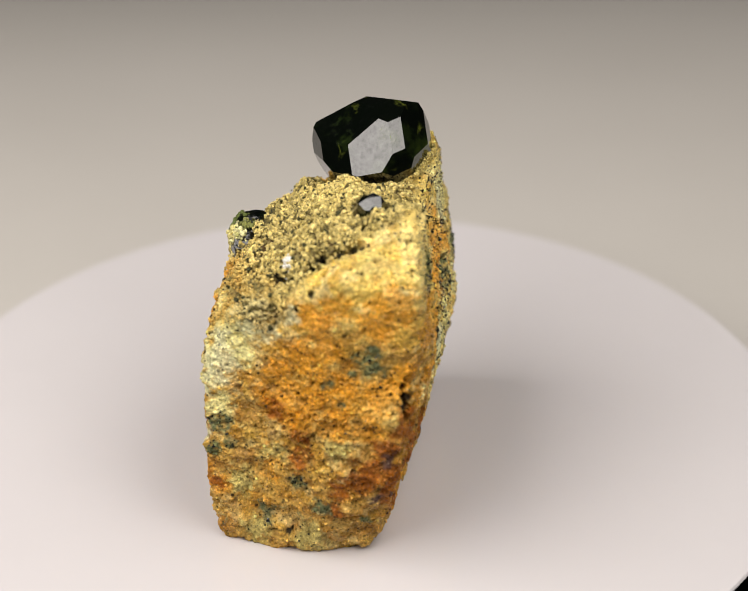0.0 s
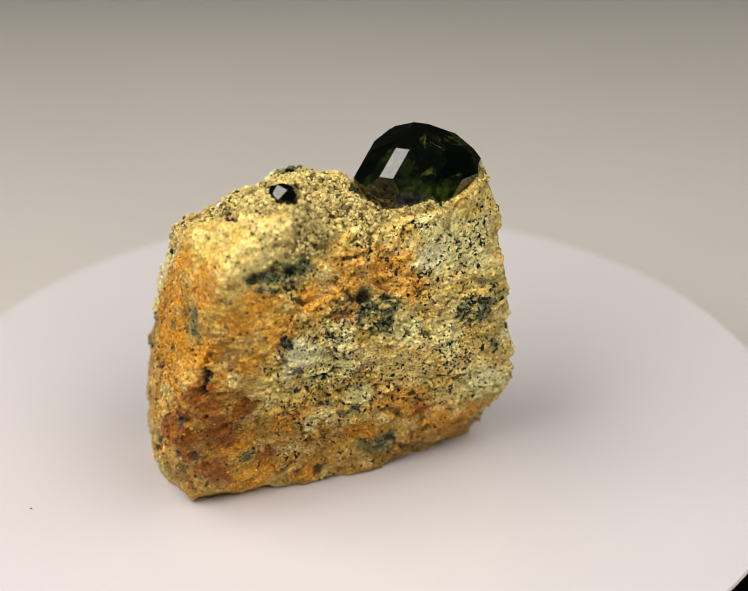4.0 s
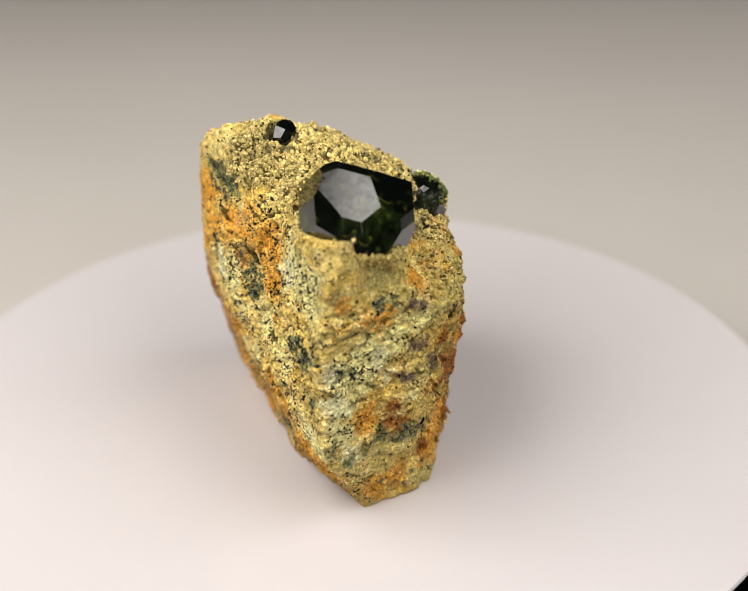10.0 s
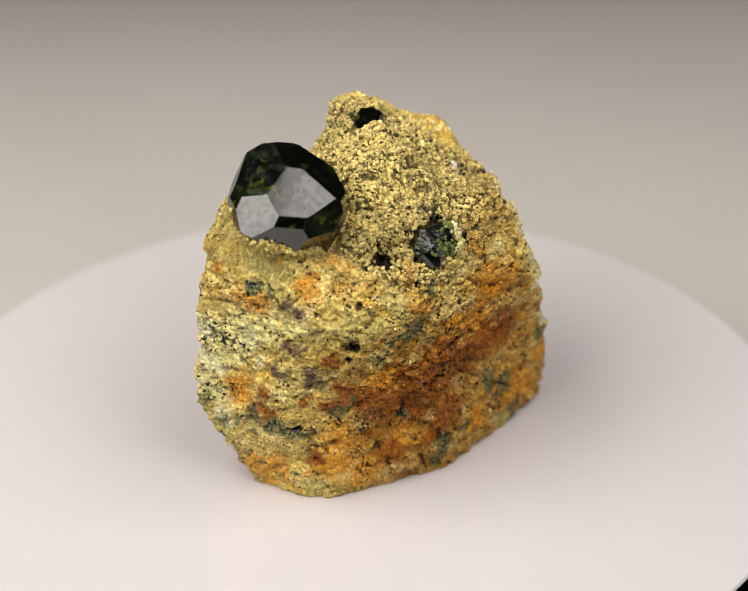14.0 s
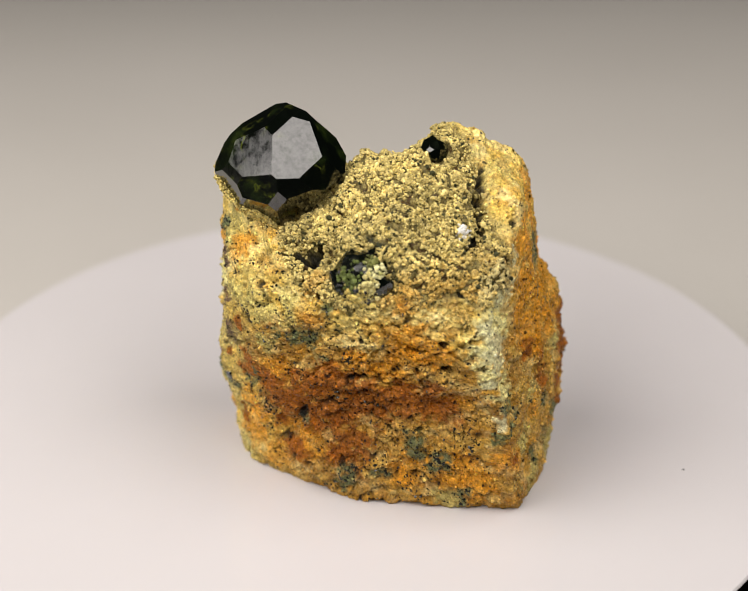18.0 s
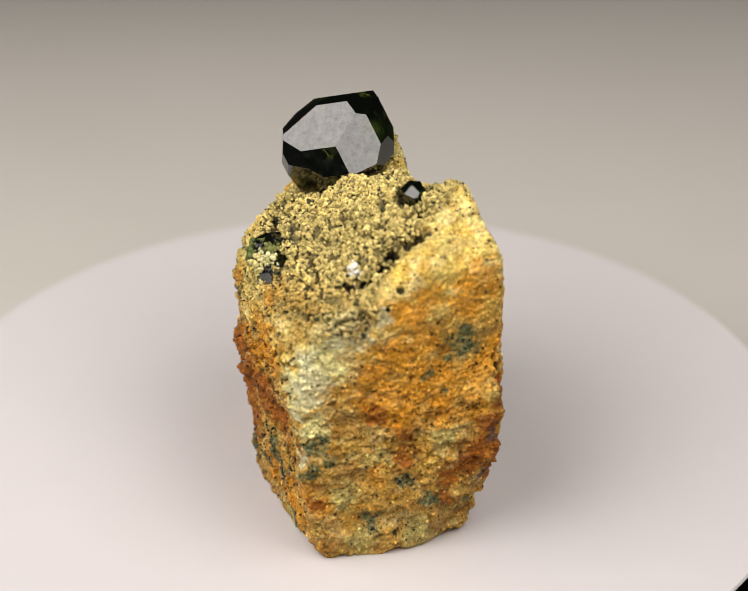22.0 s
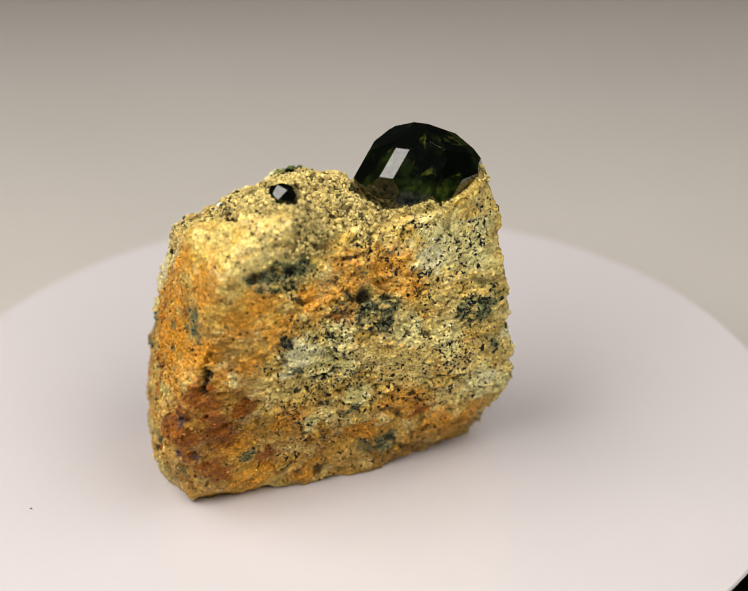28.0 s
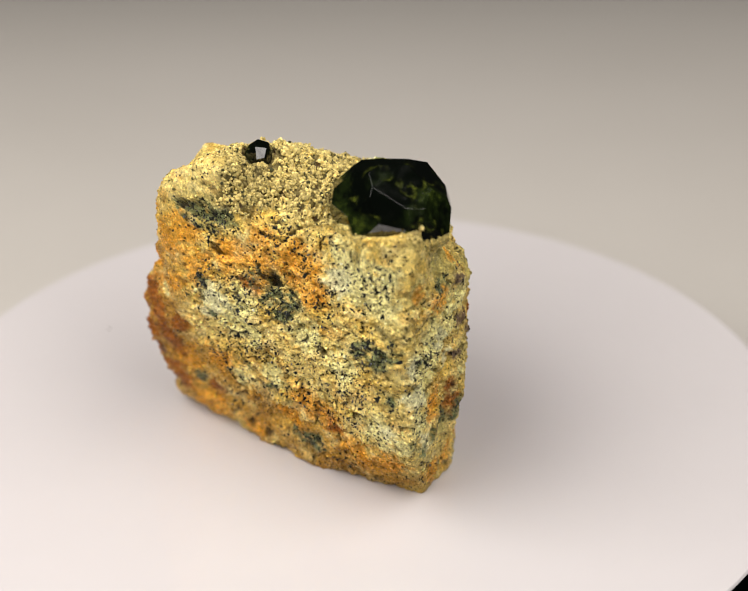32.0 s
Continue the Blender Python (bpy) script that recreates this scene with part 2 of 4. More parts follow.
def cube_sphere(n):
    """Directions over a sphere and the quads that join them."""
    t = np.tan(np.linspace(-1, 1, n + 1) * math.pi / 4)
    u, v = np.meshgrid(t, t, indexing="ij")
    o = np.ones_like(u)
    sheets = [(o, u, v), (-o, v, u), (v, o, u), (u, -o, v), (u, v, o), (v, u, -o)]
    pts = np.concatenate([np.stack(s, -1).reshape(-1, 3) for s in sheets])
    k = np.arange(n)
    a = (k[:, None] * (n + 1) + k[None, :]).ravel()
    quad = np.stack([a, a + n + 1, a + n + 2, a + 1], 1)
    quads = np.concatenate([quad + s * (n + 1) ** 2 for s in range(6)])
    key = np.round(pts * 1e6).astype(np.int64)
    _, first, back = np.unique(key, axis=0, return_index=True, return_inverse=True)
    pts = pts[first]
    return pts / np.linalg.norm(pts, axis=1)[:, None], back.ravel()[quads]


def rock_radius(d):
    q = np.array(PLANES)
    inv = np.maximum(d @ unit(q[:, 0], q[:, 1]).T, 0.02) / q[:, 2]
    r = 1 / (inv ** 70).sum(1) ** (1 / 70)
    for az, el, s, h in KNOBS + CHIPS:
        r = r + h * np.exp((d @ unit(az, el) - 1) / s ** 2)
    return r


OCHRE, YELLOW, ORANGE, RUST = (0.70, 0.48, 0.10), (0.76, 0.60, 0.20), (0.68, 0.29, 0.016), (0.27, 0.075, 0.005)
PALE, GREY, GREEN = (0.80, 0.75, 0.33), (0.68, 0.655, 0.385), (0.10, 0.135, 0.06)
HOLLOW_SHADE, OLIVE, BROWN, AMBER = (0.015, 0.015, 0.012), (0.50, 0.43, 0.14), (0.11, 0.065, 0.055), (0.40, 0.185, 0.016)
# mineral patches and pits: place on the rock and reach (mm)
GREY_SOUTH = [(-7.1, -19.7, 30.8, 1.1), (-10.1, -18.3, 30.5, 2), (-11.2, -18.1, 29.2, 2.1), (-11.3, -18, 29.1, 2.4), (-9.5, -19, 28.7, 1.6)]
GREY_WEST = [(-12.8, -16.7, 29.7, 1.3), (-15.6, -16.1, 26.1, 1.3), (-15.3, -17.1, 24, 2), (-17.1, -16.3, 23, 1.5), (-14.8, -17.5, 23, 1.6), (-15.9, -17.3, 21.3, 1.6), (-17.3, -16.8, 19, 1.2), (-17.1, -18.1, 13.9, 1)]
GREY_NORTH = [(5.2, 15.2, 22.2, 1.3), (11.3, 15.2, 21.7, 1.5), (3.7, 15.4, 19, 1.1), (11, 15.4, 17.1, 1.8), (9, 15.5, 9.9, 1.5)]
GREY_EAST = [(11.2, 5, 30.7, 1.9), (10.8, -12.6, 22.8, 2.3), (10, -14.5, 20.2, 1.3), (12.7, 11.9, 12.1, 1.2)]
ORANGE_SOUTH_UPPER = [(5.6, -22, 33.6, 1.8), (3.6, -21.8, 32.9, 1.6), (-1.9, -21.4, 32.5, 2), (6.8, -22.4, 32.2, 1), (-5.3, -20.5, 31.2, 1.6), (-3.8, -21.3, 30.6, 2), (2.9, -22.2, 30.4, 2), (-2.8, -22.1, 27.6, 1.8), (-5.8, -21.3, 26.3, 2.1), (6.9, -23.1, 24.9, 1.6), (7.2, -22.9, 24.8, 1.4), (-5.6, -21.7, 24.8, 1.6), (-8.7, -20.4, 23.8, 1.6), (-0.9, -23.1, 23.6, 2), (5.5, -23.6, 23.2, 1.2), (-4, -22.6, 23.1, 2)]
ORANGE_SOUTH_LOWER = [(4.3, -23.9, 22.5, 2), (3.6, -24.2, 21.9, 1.8), (-2.1, -23.6, 21.7, 1.1), (-7.7, -21.3, 21.3, 1.8), (-4.9, -22.8, 20.6, 2.1), (3.4, -25.2, 20.6, 1.1), (8.3, -21.5, 20.6, 1.6), (-9.5, -20.7, 20.1, 1.6), (-7.9, -21.5, 19.8, 2), (-1.4, -24.3, 19.3, 2.1), (-6, -22.6, 18.9, 1.6), (1.8, -25.3, 18.4, 2), (-2.3, -24.4, 18.1, 1.6), (-1.9, -24.5, 17.6, 1.6), (-9.5, -22.2, 11.2, 1.6), (6.4, -19.5, 9.9, 2.3), (5.1, -16.8, 3.3, 2.6)]
ORANGE_WEST = [(-10.6, 4.1, 29.4, 1.3), (-14.3, -3.9, 29.1, 0.9), (-14.3, -6.4, 29, 1.5), (-15.7, -7.6, 25.8, 1.5), (-15.6, -6.8, 23.6, 2), (-16.2, -9.9, 23.1, 2), (-15.8, -7.8, 22.6, 1.5), (-14.2, -0.7, 21.5, 1.2), (-15.2, -5.2, 20.7, 1.6), (-13.8, 1.1, 20.1, 0.7), (-14.7, -3.1, 19.9, 1.3), (-16.9, -17.6, 7.7, 1.3), (-15.3, -19.9, 7.6, 0.6), (-16.1, -19.6, 7.6, 1.6), (-15, -7.6, 7.5, 2), (-15.9, -12.1, 7.1, 1.6), (-14.5, -5.8, 5, 2), (-16.1, -14.3, 4.3, 2.5)]
ORANGE_NORTH_UPPER = [(1.7, 12.8, 33.4, 0.7), (9.1, 14.8, 30.4, 1), (-1.9, 12.4, 30.2, 1.3), (-1.9, 12.9, 29.6, 1.5), (6.8, 15.3, 27.6, 0.8), (4.5, 15.2, 27.3, 0.9), (6.6, 15.3, 27.3, 0.8), (3.7, 15, 27.1, 1.1), (3.9, 15.1, 26.9, 0.8), (5.1, 15.2, 26.3, 0.7), (-10.1, 8.3, 17, 1.6), (-9.3, 9.4, 16.9, 1.5), (6.2, 15.4, 15.2, 1.3), (7.6, 15.4, 15, 1.2), (6.5, 15.1, 13.7, 1.7), (-7.2, 11.1, 13.6, 1.1)]
ORANGE_NORTH_LOWER = [(7.4, 15.2, 13.1, 1), (-10.3, 6.4, 12.2, 1.6), (-5, 12.4, 11, 0.9), (-4.2, 12.6, 9.2, 1.5), (-10.2, 5.7, 9, 2), (-5.6, 11.6, 8.8, 2), (-7.9, 8.2, 8.7, 1.8), (-5.1, 12, 8.6, 2.1), (-2.4, 12.9, 5.9, 1.1), (-10.3, 5.6, 5.9, 2), (-4.6, 11.9, 4.8, 2.1), (-2.9, 12.8, 4.8, 1.6), (5.1, 14.5, 4.6, 1.1), (-3.8, 12.4, 4.3, 1.3), (2, 14.3, 3.9, 1.7), (-6.8, 9, 2.7, 2.1), (4.8, 14, 2.4, 1.6)]
ORANGE_EAST = [(10.1, -6.2, 32.8, 2), (10.3, 0.5, 31.3, 1.8), (10.5, -1.8, 31, 2.6), (9.2, -17.5, 30.2, 2.3), (11.4, 5, 30.1, 1), (10.8, -2.1, 30, 1.6), (10.2, -10.8, 29.7, 2), (10.4, -9.1, 29.5, 1.5), (10.6, -6.3, 29.2, 2.6), (9, -20.4, 28.5, 1.8), (11.7, 1.6, 28.3, 2), (10.3, -15.9, 26.5, 2.3), (9.6, -18.9, 22.8, 1.8), (8.6, -13.6, 13.2, 1.8), (10.6, 0.8, 11.5, 2.6), (10.5, 3.9, 9.3, 1.6), (8.8, -3.5, 7.7, 1.8), (10.4, 6.5, 7.1, 2), (10.3, 11.1, 6.2, 2), (6, -10.4, 2.4, 2)]
RUST_SOUTH = [(7, -23.7, 19.3, 1.2), (-9, -21.2, 18.6, 1.1), (6.2, -25.1, 18.4, 1.5), (6.6, -24.4, 17.1, 0.8), (7.4, -22.7, 16.2, 1.1), (4, -25.8, 16, 1.6), (-6, -23.1, 15.9, 1.2), (7.1, -23.3, 15.9, 1.8), (-5.5, -23.6, 14.1, 0.7), (2.2, -26, 13.6, 1.4), (6.7, -22.2, 12.9, 1.8), (1.3, -26, 12.8, 1.6), (-6.2, -23.4, 12.7, 1.2), (1.8, -26.2, 12.6, 1.7), (4.8, -26.3, 12.1, 2), (6.6, -21.4, 11.8, 1.7), (0.5, -26.1, 11.5, 1.6), (4.6, -26.1, 10.9, 1.5), (-1.9, -25.4, 10, 1.2), (4, -25.6, 9, 1.6), (-2.1, -25.3, 6.9, 1.1), (4.6, -23.1, 6.7, 1.2), (4.7, -21.8, 5.7, 1.6)]
RUST_WEST = [(-13.6, 1.9, 18.4, 2.1), (-14.2, -0.7, 17.8, 1.3), (-16, -10, 17.6, 1.2), (-13.4, 2.9, 17.3, 1.5), (-13.1, 3.9, 16.9, 2.3), (-14.2, -1.2, 16.7, 2.3), (-14.8, -4.3, 16.5, 1.2), (-15.2, -6.6, 16, 2.7), (-14, -0.5, 15.6, 3.1), (-15.7, -9, 15.4, 2.1), (-15.4, -7.6, 15.1, 1.5), (-16, -10.9, 15.1, 2.1), (-13.7, 1.1, 15, 1.5), (-15.2, -6.9, 15, 1.8), (-14.5, -3.4, 14.4, 2.2), (-13.4, 2.2, 13.4, 3.1), (-11, 5, 11.5, 2.3), (-13.6, -0.1, 9, 2.2), (-16.4, -19.4, 8, 0.9), (-13.2, 1.1, 6.8, 2.1), (-13.4, -0.1, 4.5, 1.2)]
RUST_NORTH = [(-5.4, 13.6, 20.8, 1.1), (-11.5, 6.4, 16.4, 1.6), (-6.5, 12.1, 16.2, 1.5), (-6.3, 12.1, 15.7, 1.1), (2.9, 15.7, 14.9, 0.9), (-2.5, 14.5, 14.9, 0.7), (-11.3, 6.1, 14.8, 1.8), (-5.9, 12.2, 14.8, 1.3), (-7.7, 10.6, 14.3, 1.8), (-8.6, 9.5, 14.2, 1.5), (-4.6, 13, 13.8, 1.1), (-9.3, 8.4, 13.2, 1.6), (-9.3, 8.2, 12.6, 2.7), (2.9, 15.9, 12.3, 1.5), (-7.6, 8.7, 8.5, 1.1), (-2.3, 12.9, 6.2, 1.2), (-9.2, 6.8, 5.3, 1.8)]
RUST_EAST = [(11, -7.5, 26.8, 1.1), (8.3, -19.2, 15.9, 1.2), (10.5, 3.6, 9.3, 1.1), (6.4, -15.5, 7, 1.1)]
YELLOW_SOUTH = [(4.5, -24.6, 21.4, 1.7), (4.2, -25.3, 20.6, 1.6), (3.5, -25.2, 20.6, 1.6), (0.9, -24.9, 18.6, 1.5)]
YELLOW_WEST = [(-14.5, -2.6, 27, 1.1), (-13.9, -0.3, 26.4, 1.3), (-12.4, -18.5, 24.3, 1.4)]
YELLOW_EAST = [(8.4, -15.6, 39.2, 2.8), (8.5, -10.5, 38.4, 2.2), (4, -5, 38.3, 2.2), (9.4, 6.7, 36.7, 2.8), (8.3, -1.7, 35.6, 2.2), (12.9, 5.6, 21.6, 2.1), (12.9, 2.7, 19.7, 2.9), (12, -1.9, 18.3, 2.1), (12.5, 1.4, 18.2, 2.8), (11.6, 1.5, 14.4, 2)]
OLIVE_SOUTH = [(-1.7, -25, 15.7, 1.4), (-9.4, -22, 12.3, 2), (-5, -24.2, 2.4, 2), (-11.6, -21.8, 2.1, 1.6)]
OLIVE_WEST = [(-13, 4.3, 19.9, 1), (-13.3, -20.7, 8.3, 1.8), (-15.4, -11.5, 1.6, 1.6)]
OLIVE_NORTH = [(3.7, 14, 33.1, 1.8), (2.9, 14.1, 31.8, 2.4), (9.7, 14.7, 31, 1.3), (1.8, 14.4, 30.5, 2.6), (-10.2, 7.5, 27, 1.6), (-7.8, 12.2, 25.7, 1.8), (-11.5, 6.9, 25.5, 1.2), (-9.3, 11, 25.3, 2), (-5.1, 13.9, 25.2, 1.6), (-9.5, 10.2, 20.6, 1.5), (4.9, 15.5, 9.2, 1.2), (-6.8, 9, 2.1, 1.7), (-2.9, 12.8, 1.8, 1.7)]
GREEN_SOUTH = [(0.9, -22.4, 26.4, 0.7), (2.2, -22.7, 26, 1.7), (2.1, -22.7, 26, 1.8), (2.5, -22.8, 25.7, 1.8), (-0.1, -22.8, 24.4, 0.8), (-2.7, -22.9, 23.5, 0.9), (-1.7, -23.9, 21, 0.7), (-6.4, -23.5, 9.7, 1.1), (6.2, -17.8, 8, 0.7), (6.1, -18.2, 7.8, 1.2), (-4, -24.6, 7.3, 1.2), (-3.5, -24.9, 7.1, 0.9), (-9.5, -22.5, 6, 0.9), (-8.5, -22.9, 5.9, 0.8), (-6.7, -23.6, 5.6, 0.6), (-10.6, -22.1, 5.5, 1), (-10, -22.3, 5.2, 1.1), (1.3, -24.6, 4.9, 0.8), (-10.2, -22.2, 3.9, 0.6)]
GREEN_WEST_UPPER = [(-9.5, 1.6, 30.8, 0.6), (-12.7, 2.5, 27.4, 0.7), (-12.6, 2.6, 27.4, 0.9), (-13, 3.9, 23.7, 0.5), (-12.3, 6.5, 22.9, 1.5), (-12.7, 5, 22.8, 1.6), (-12.6, 5.4, 22.7, 1), (-13.4, 2.8, 20.9, 0.7), (-15.5, -18.6, 15.9, 0.8), (-15.2, -18.8, 15.3, 1.2), (-16, -18.4, 15.3, 1.1), (-14.6, -19.5, 13.5, 1), (-16.5, -18.7, 12.1, 1), (-17.1, -17.5, 11.4, 0.9)]
GREEN_WEST_LOWER = [(-17, -17, 10.6, 0.8), (-15.1, -7.4, 9.8, 1.7), (-15, -7.6, 7.8, 1.1), (-15.6, -10.7, 7.3, 1.5), (-15.3, -9.7, 6.1, 0.9), (-14, -3.5, 4.4, 1.2), (-13.2, 0.5, 4.3, 1.4), (-13.1, 0.7, 3.8, 1.5), (-12.7, 1.3, 3.5, 1.2), (-15.9, -13.8, 2.9, 0.8), (-15.7, -20.1, 2.6, 0.7), (-15.7, -12.6, 2.5, 0.9), (-12.7, 1, 2.4, 1), (-12.5, 1.2, 1.8, 1), (-15.6, -13, 1.4, 1)]
GREEN_NORTH_UPPER = [(2.2, 14.7, 28.8, 0.7), (4.3, 14.8, 28.8, 1.1), (4.2, 14.8, 28.7, 1), (-7.6, 12.5, 23.1, 0.7), (-11.9, 7.4, 23, 0.6), (-10.8, 9.1, 23, 0.9), (-11, 8.7, 22.8, 0.5), (-10.8, 8.8, 22.4, 0.6), (9.7, 15.2, 21.7, 0.8), (8.7, 15.2, 21.4, 0.7), (11.9, 15.5, 15.9, 0.6), (-6.8, 11.6, 14.9, 0.5), (-6.6, 11.6, 13.6, 0.8), (-5, 12.6, 12.9, 0.7), (-7.3, 10.8, 12.8, 0.5), (-5.3, 12.4, 12.7, 1.2), (11.8, 15.6, 11.7, 0.9)]
GREEN_NORTH_LOWER = [(1.3, 16, 11.5, 1), (11.3, 15.6, 11.5, 1.1), (0.6, 15.8, 11.1, 0.9), (5, 15.6, 11.1, 1.1), (2.9, 15.9, 11, 1.2), (11.9, 15.6, 11, 0.8), (-10.5, 5.6, 10.8, 0.7), (2.6, 15.8, 10.6, 1.1), (0.2, 15.6, 10.4, 1.6), (-0.4, 15.3, 10, 0.9), (7.2, 15.5, 10, 0.9), (11.3, 15.5, 9.9, 0.6), (-2, 14.1, 9.9, 1), (9.2, 15.5, 9.8, 0.7), (-1.7, 14.3, 9.6, 1.1), (9.6, 15.4, 9, 1), (4.3, 14.4, 4.2, 0.7), (-0.7, 13.8, 3.5, 0.6)]
GREEN_EAST = [(8.9, -18.1, 34.1, 1), (9.4, -11.8, 33.8, 1.9), (9.2, -15.7, 33.7, 1.9), (9.3, -14, 33.5, 2.3), (9.1, -17.4, 33.4, 1.2), (10.8, -6.9, 28.2, 1.3), (11, -4.7, 28.1, 1.2), (11.3, -3.9, 26.5, 1.8), (11.6, -1.8, 26, 1.8), (10.6, -14.7, 24.9, 1), (11.9, -2.5, 23.9, 1.5), (12.8, 9.7, 23.6, 1), (12.7, 12.8, 23.4, 1.6), (12.8, 8.2, 22.9, 1.2), (12.9, 11.1, 22.6, 1.8), (12.9, 10.6, 22.5, 1.7), (10.3, -13.3, 20.5, 0.8), (12.9, 12.8, 16.8, 0.8), (9.6, -8.9, 13.8, 0.9), (9.7, -5.5, 12.1, 0.9), (8.1, -3.6, 5.4, 0.9), (8.5, -0.5, 4.9, 2), (8, -2.2, 4.3, 1.2), (7.8, 4.7, 1.9, 0.8)]
BROWN_SOUTH = [(4.2, -26, 14.5, 1), (4.4, -26, 14.4, 0.9), (3.9, -26, 14.3, 0.8), (5, -24.1, 8.8, 0.9), (2.3, -25.6, 8.4, 0.9)]
BROWN_NORTH = [(-0.2, 14.8, 27.9, 0.9), (-1.7, 14.7, 27.4, 1), (-2.2, 14.7, 22.4, 0.7), (-0.5, 15.1, 22.1, 1.2), (-1.1, 15.1, 22, 1.1), (-1, 15.1, 21.8, 0.9), (-3, 14.7, 19.4, 1.1), (1.4, 15.4, 18.4, 1), (-3.2, 14.5, 18.3, 1.6), (-3.4, 14.3, 18.2, 1.1), (0.7, 15.4, 18, 1), (-3.6, 14.2, 17.8, 1.1)]
PITS_SOUTH = [(2.1, -14.1, 39.7, 0.5), (2.1, -14.1, 39.6, 0.3), (2, -14.1, 39.6, 0.6), (1.6, -16.6, 38.2, 0.4), (0.6, -16.4, 38.1, 0.7), (0.2, -16.4, 37.9, 0.5), (-2.3, -16.3, 36.6, 0.3), (-2.8, -15.7, 36.4, 0.6), (-3.4, -15.4, 36.2, 0.6), (-4.3, -15.8, 35.5, 0.3), (-5, -16.2, 34.9, 0.7), (-5.3, -16.2, 34.7, 0.4), (-6, -16.1, 34.3, 0.6), (-4.3, -20.1, 34, 0.3), (-4.5, -20, 33.9, 0.4), (-7.3, -15.7, 33.6, 0.8), (-7.6, -15.4, 33.5, 0.5), (-7.8, -16.2, 33.1, 0.5), (-6.3, -19.9, 31.9, 0.3), (6.8, -23.7, 21.5, 0.6), (6.5, -24.7, 19.3, 0.4), (-7.6, -23.3, 2.7, 0.4)]
PITS_WEST = [(-5.3, -7.2, 36.7, 0.3), (-6.5, -7.3, 35.9, 0.4), (-8.8, -13.8, 33.3, 0.3), (-11.2, -4.4, 32.8, 0.5), (-9.8, -0.2, 32.5, 0.5), (-13.6, -13.8, 29.7, 0.4), (-11.6, 3.6, 28.2, 0.4), (-16.5, -11, 24.4, 0.4), (-16.5, -11.1, 24.3, 0.5), (-14.3, -1.4, 23.7, 0.3), (-16.5, -11.8, 20.8, 0.6), (-16.5, -11.6, 20.7, 0.6), (-15.3, -5.6, 20.3, 0.3), (-15.7, -8, 20.3, 0.3), (-15.2, -5.2, 20, 0.3), (-14.1, -0.1, 18.6, 0.4), (-13.5, 2.6, 18.6, 0.3), (-15.2, -7.1, 13.4, 0.4)]
PITS_NORTH = [(6.5, 11.9, 35.8, 0.5), (-6.6, 4.2, 33, 0.8), (-7.9, 5.1, 32.1, 1.6), (-7.2, 6.8, 32, 0.6), (-7.7, 6.1, 32, 0.3), (-8.9, 4.4, 31.7, 0.4), (-6.9, 7.9, 31.5, 0.4), (-9.4, 4.4, 31.1, 0.4), (-7.5, 10.5, 27.9, 0.2), (-6.6, 11.3, 27.7, 0.2), (-7.4, 10.8, 27.7, 0.4), (-7.2, 12.8, 22.8, 0.6), (-7.8, 12.4, 22.7, 0.6), (-7, 12.8, 21.1, 0.4), (-10.5, 5.8, 11.4, 0.6), (-10.1, 6.1, 10.7, 0.5), (-9.3, 6.7, 9.7, 0.4), (-9, 6.8, 3.2, 0.4)]
PITS_EAST = [(8.9, -18.5, 34.3, 0.6), (9.3, -13.5, 34.1, 0.6), (11, -4.1, 28.4, 0.8)]
PALE_NORTH = [(-1, 14.8, 25, 1.5), (1.9, 15.1, 24.2, 2), (2.5, 15.1, 24.1, 1.9), (5.6, 15.2, 22.7, 2.6), (6, 15.2, 22.4, 2.4), (10.1, 15.2, 21.6, 2), (5.8, 15.2, 21.5, 1.7), (7.3, 15.3, 19.6, 2), (8.7, 15.4, 18.8, 2.3), (10.6, 15.4, 17.8, 1.6), (0.4, 15.6, 15.7, 0.7), (10.6, 15.6, 14.4, 1.8), (9.5, 15.5, 12.9, 1.5)]
PALE_WEST = [(-11.8, -17.7, 29.4, 2.2), (-14.5, -16.9, 27, 2.3), (-12.7, -18.2, 24.8, 1.4), (-17.2, -15.8, 23.3, 2.1), (-17.3, -16.4, 20.1, 1.6), (-15.9, -18.1, 17.4, 2)]
PALE_EAST = [(10.7, 5.6, 33.6, 2.5), (11.2, 11.7, 33.1, 1.9), (11.1, 7.2, 31.8, 3.2), (11.6, 10.6, 30.1, 2.7), (11.5, -8.1, 23.8, 2.1), (10.7, -12.7, 22.7, 2.1), (12.2, 0.9, 22, 2), (11.1, -9.9, 21.5, 2.9), (13.2, 6, 19.9, 2), (11.2, -7.6, 19.5, 1.8), (10.4, -4.9, 14.2, 1.7), (12.5, 11, 11.9, 2.3), (8.6, -10.2, 11.1, 1.2), (12.5, 13.9, 10.4, 1.3)]
PALE_SOUTH = [(8.4, -21.3, 20.4, 1)]
PITS = PITS_SOUTH + PITS_WEST + PITS_NORTH + PITS_EAST
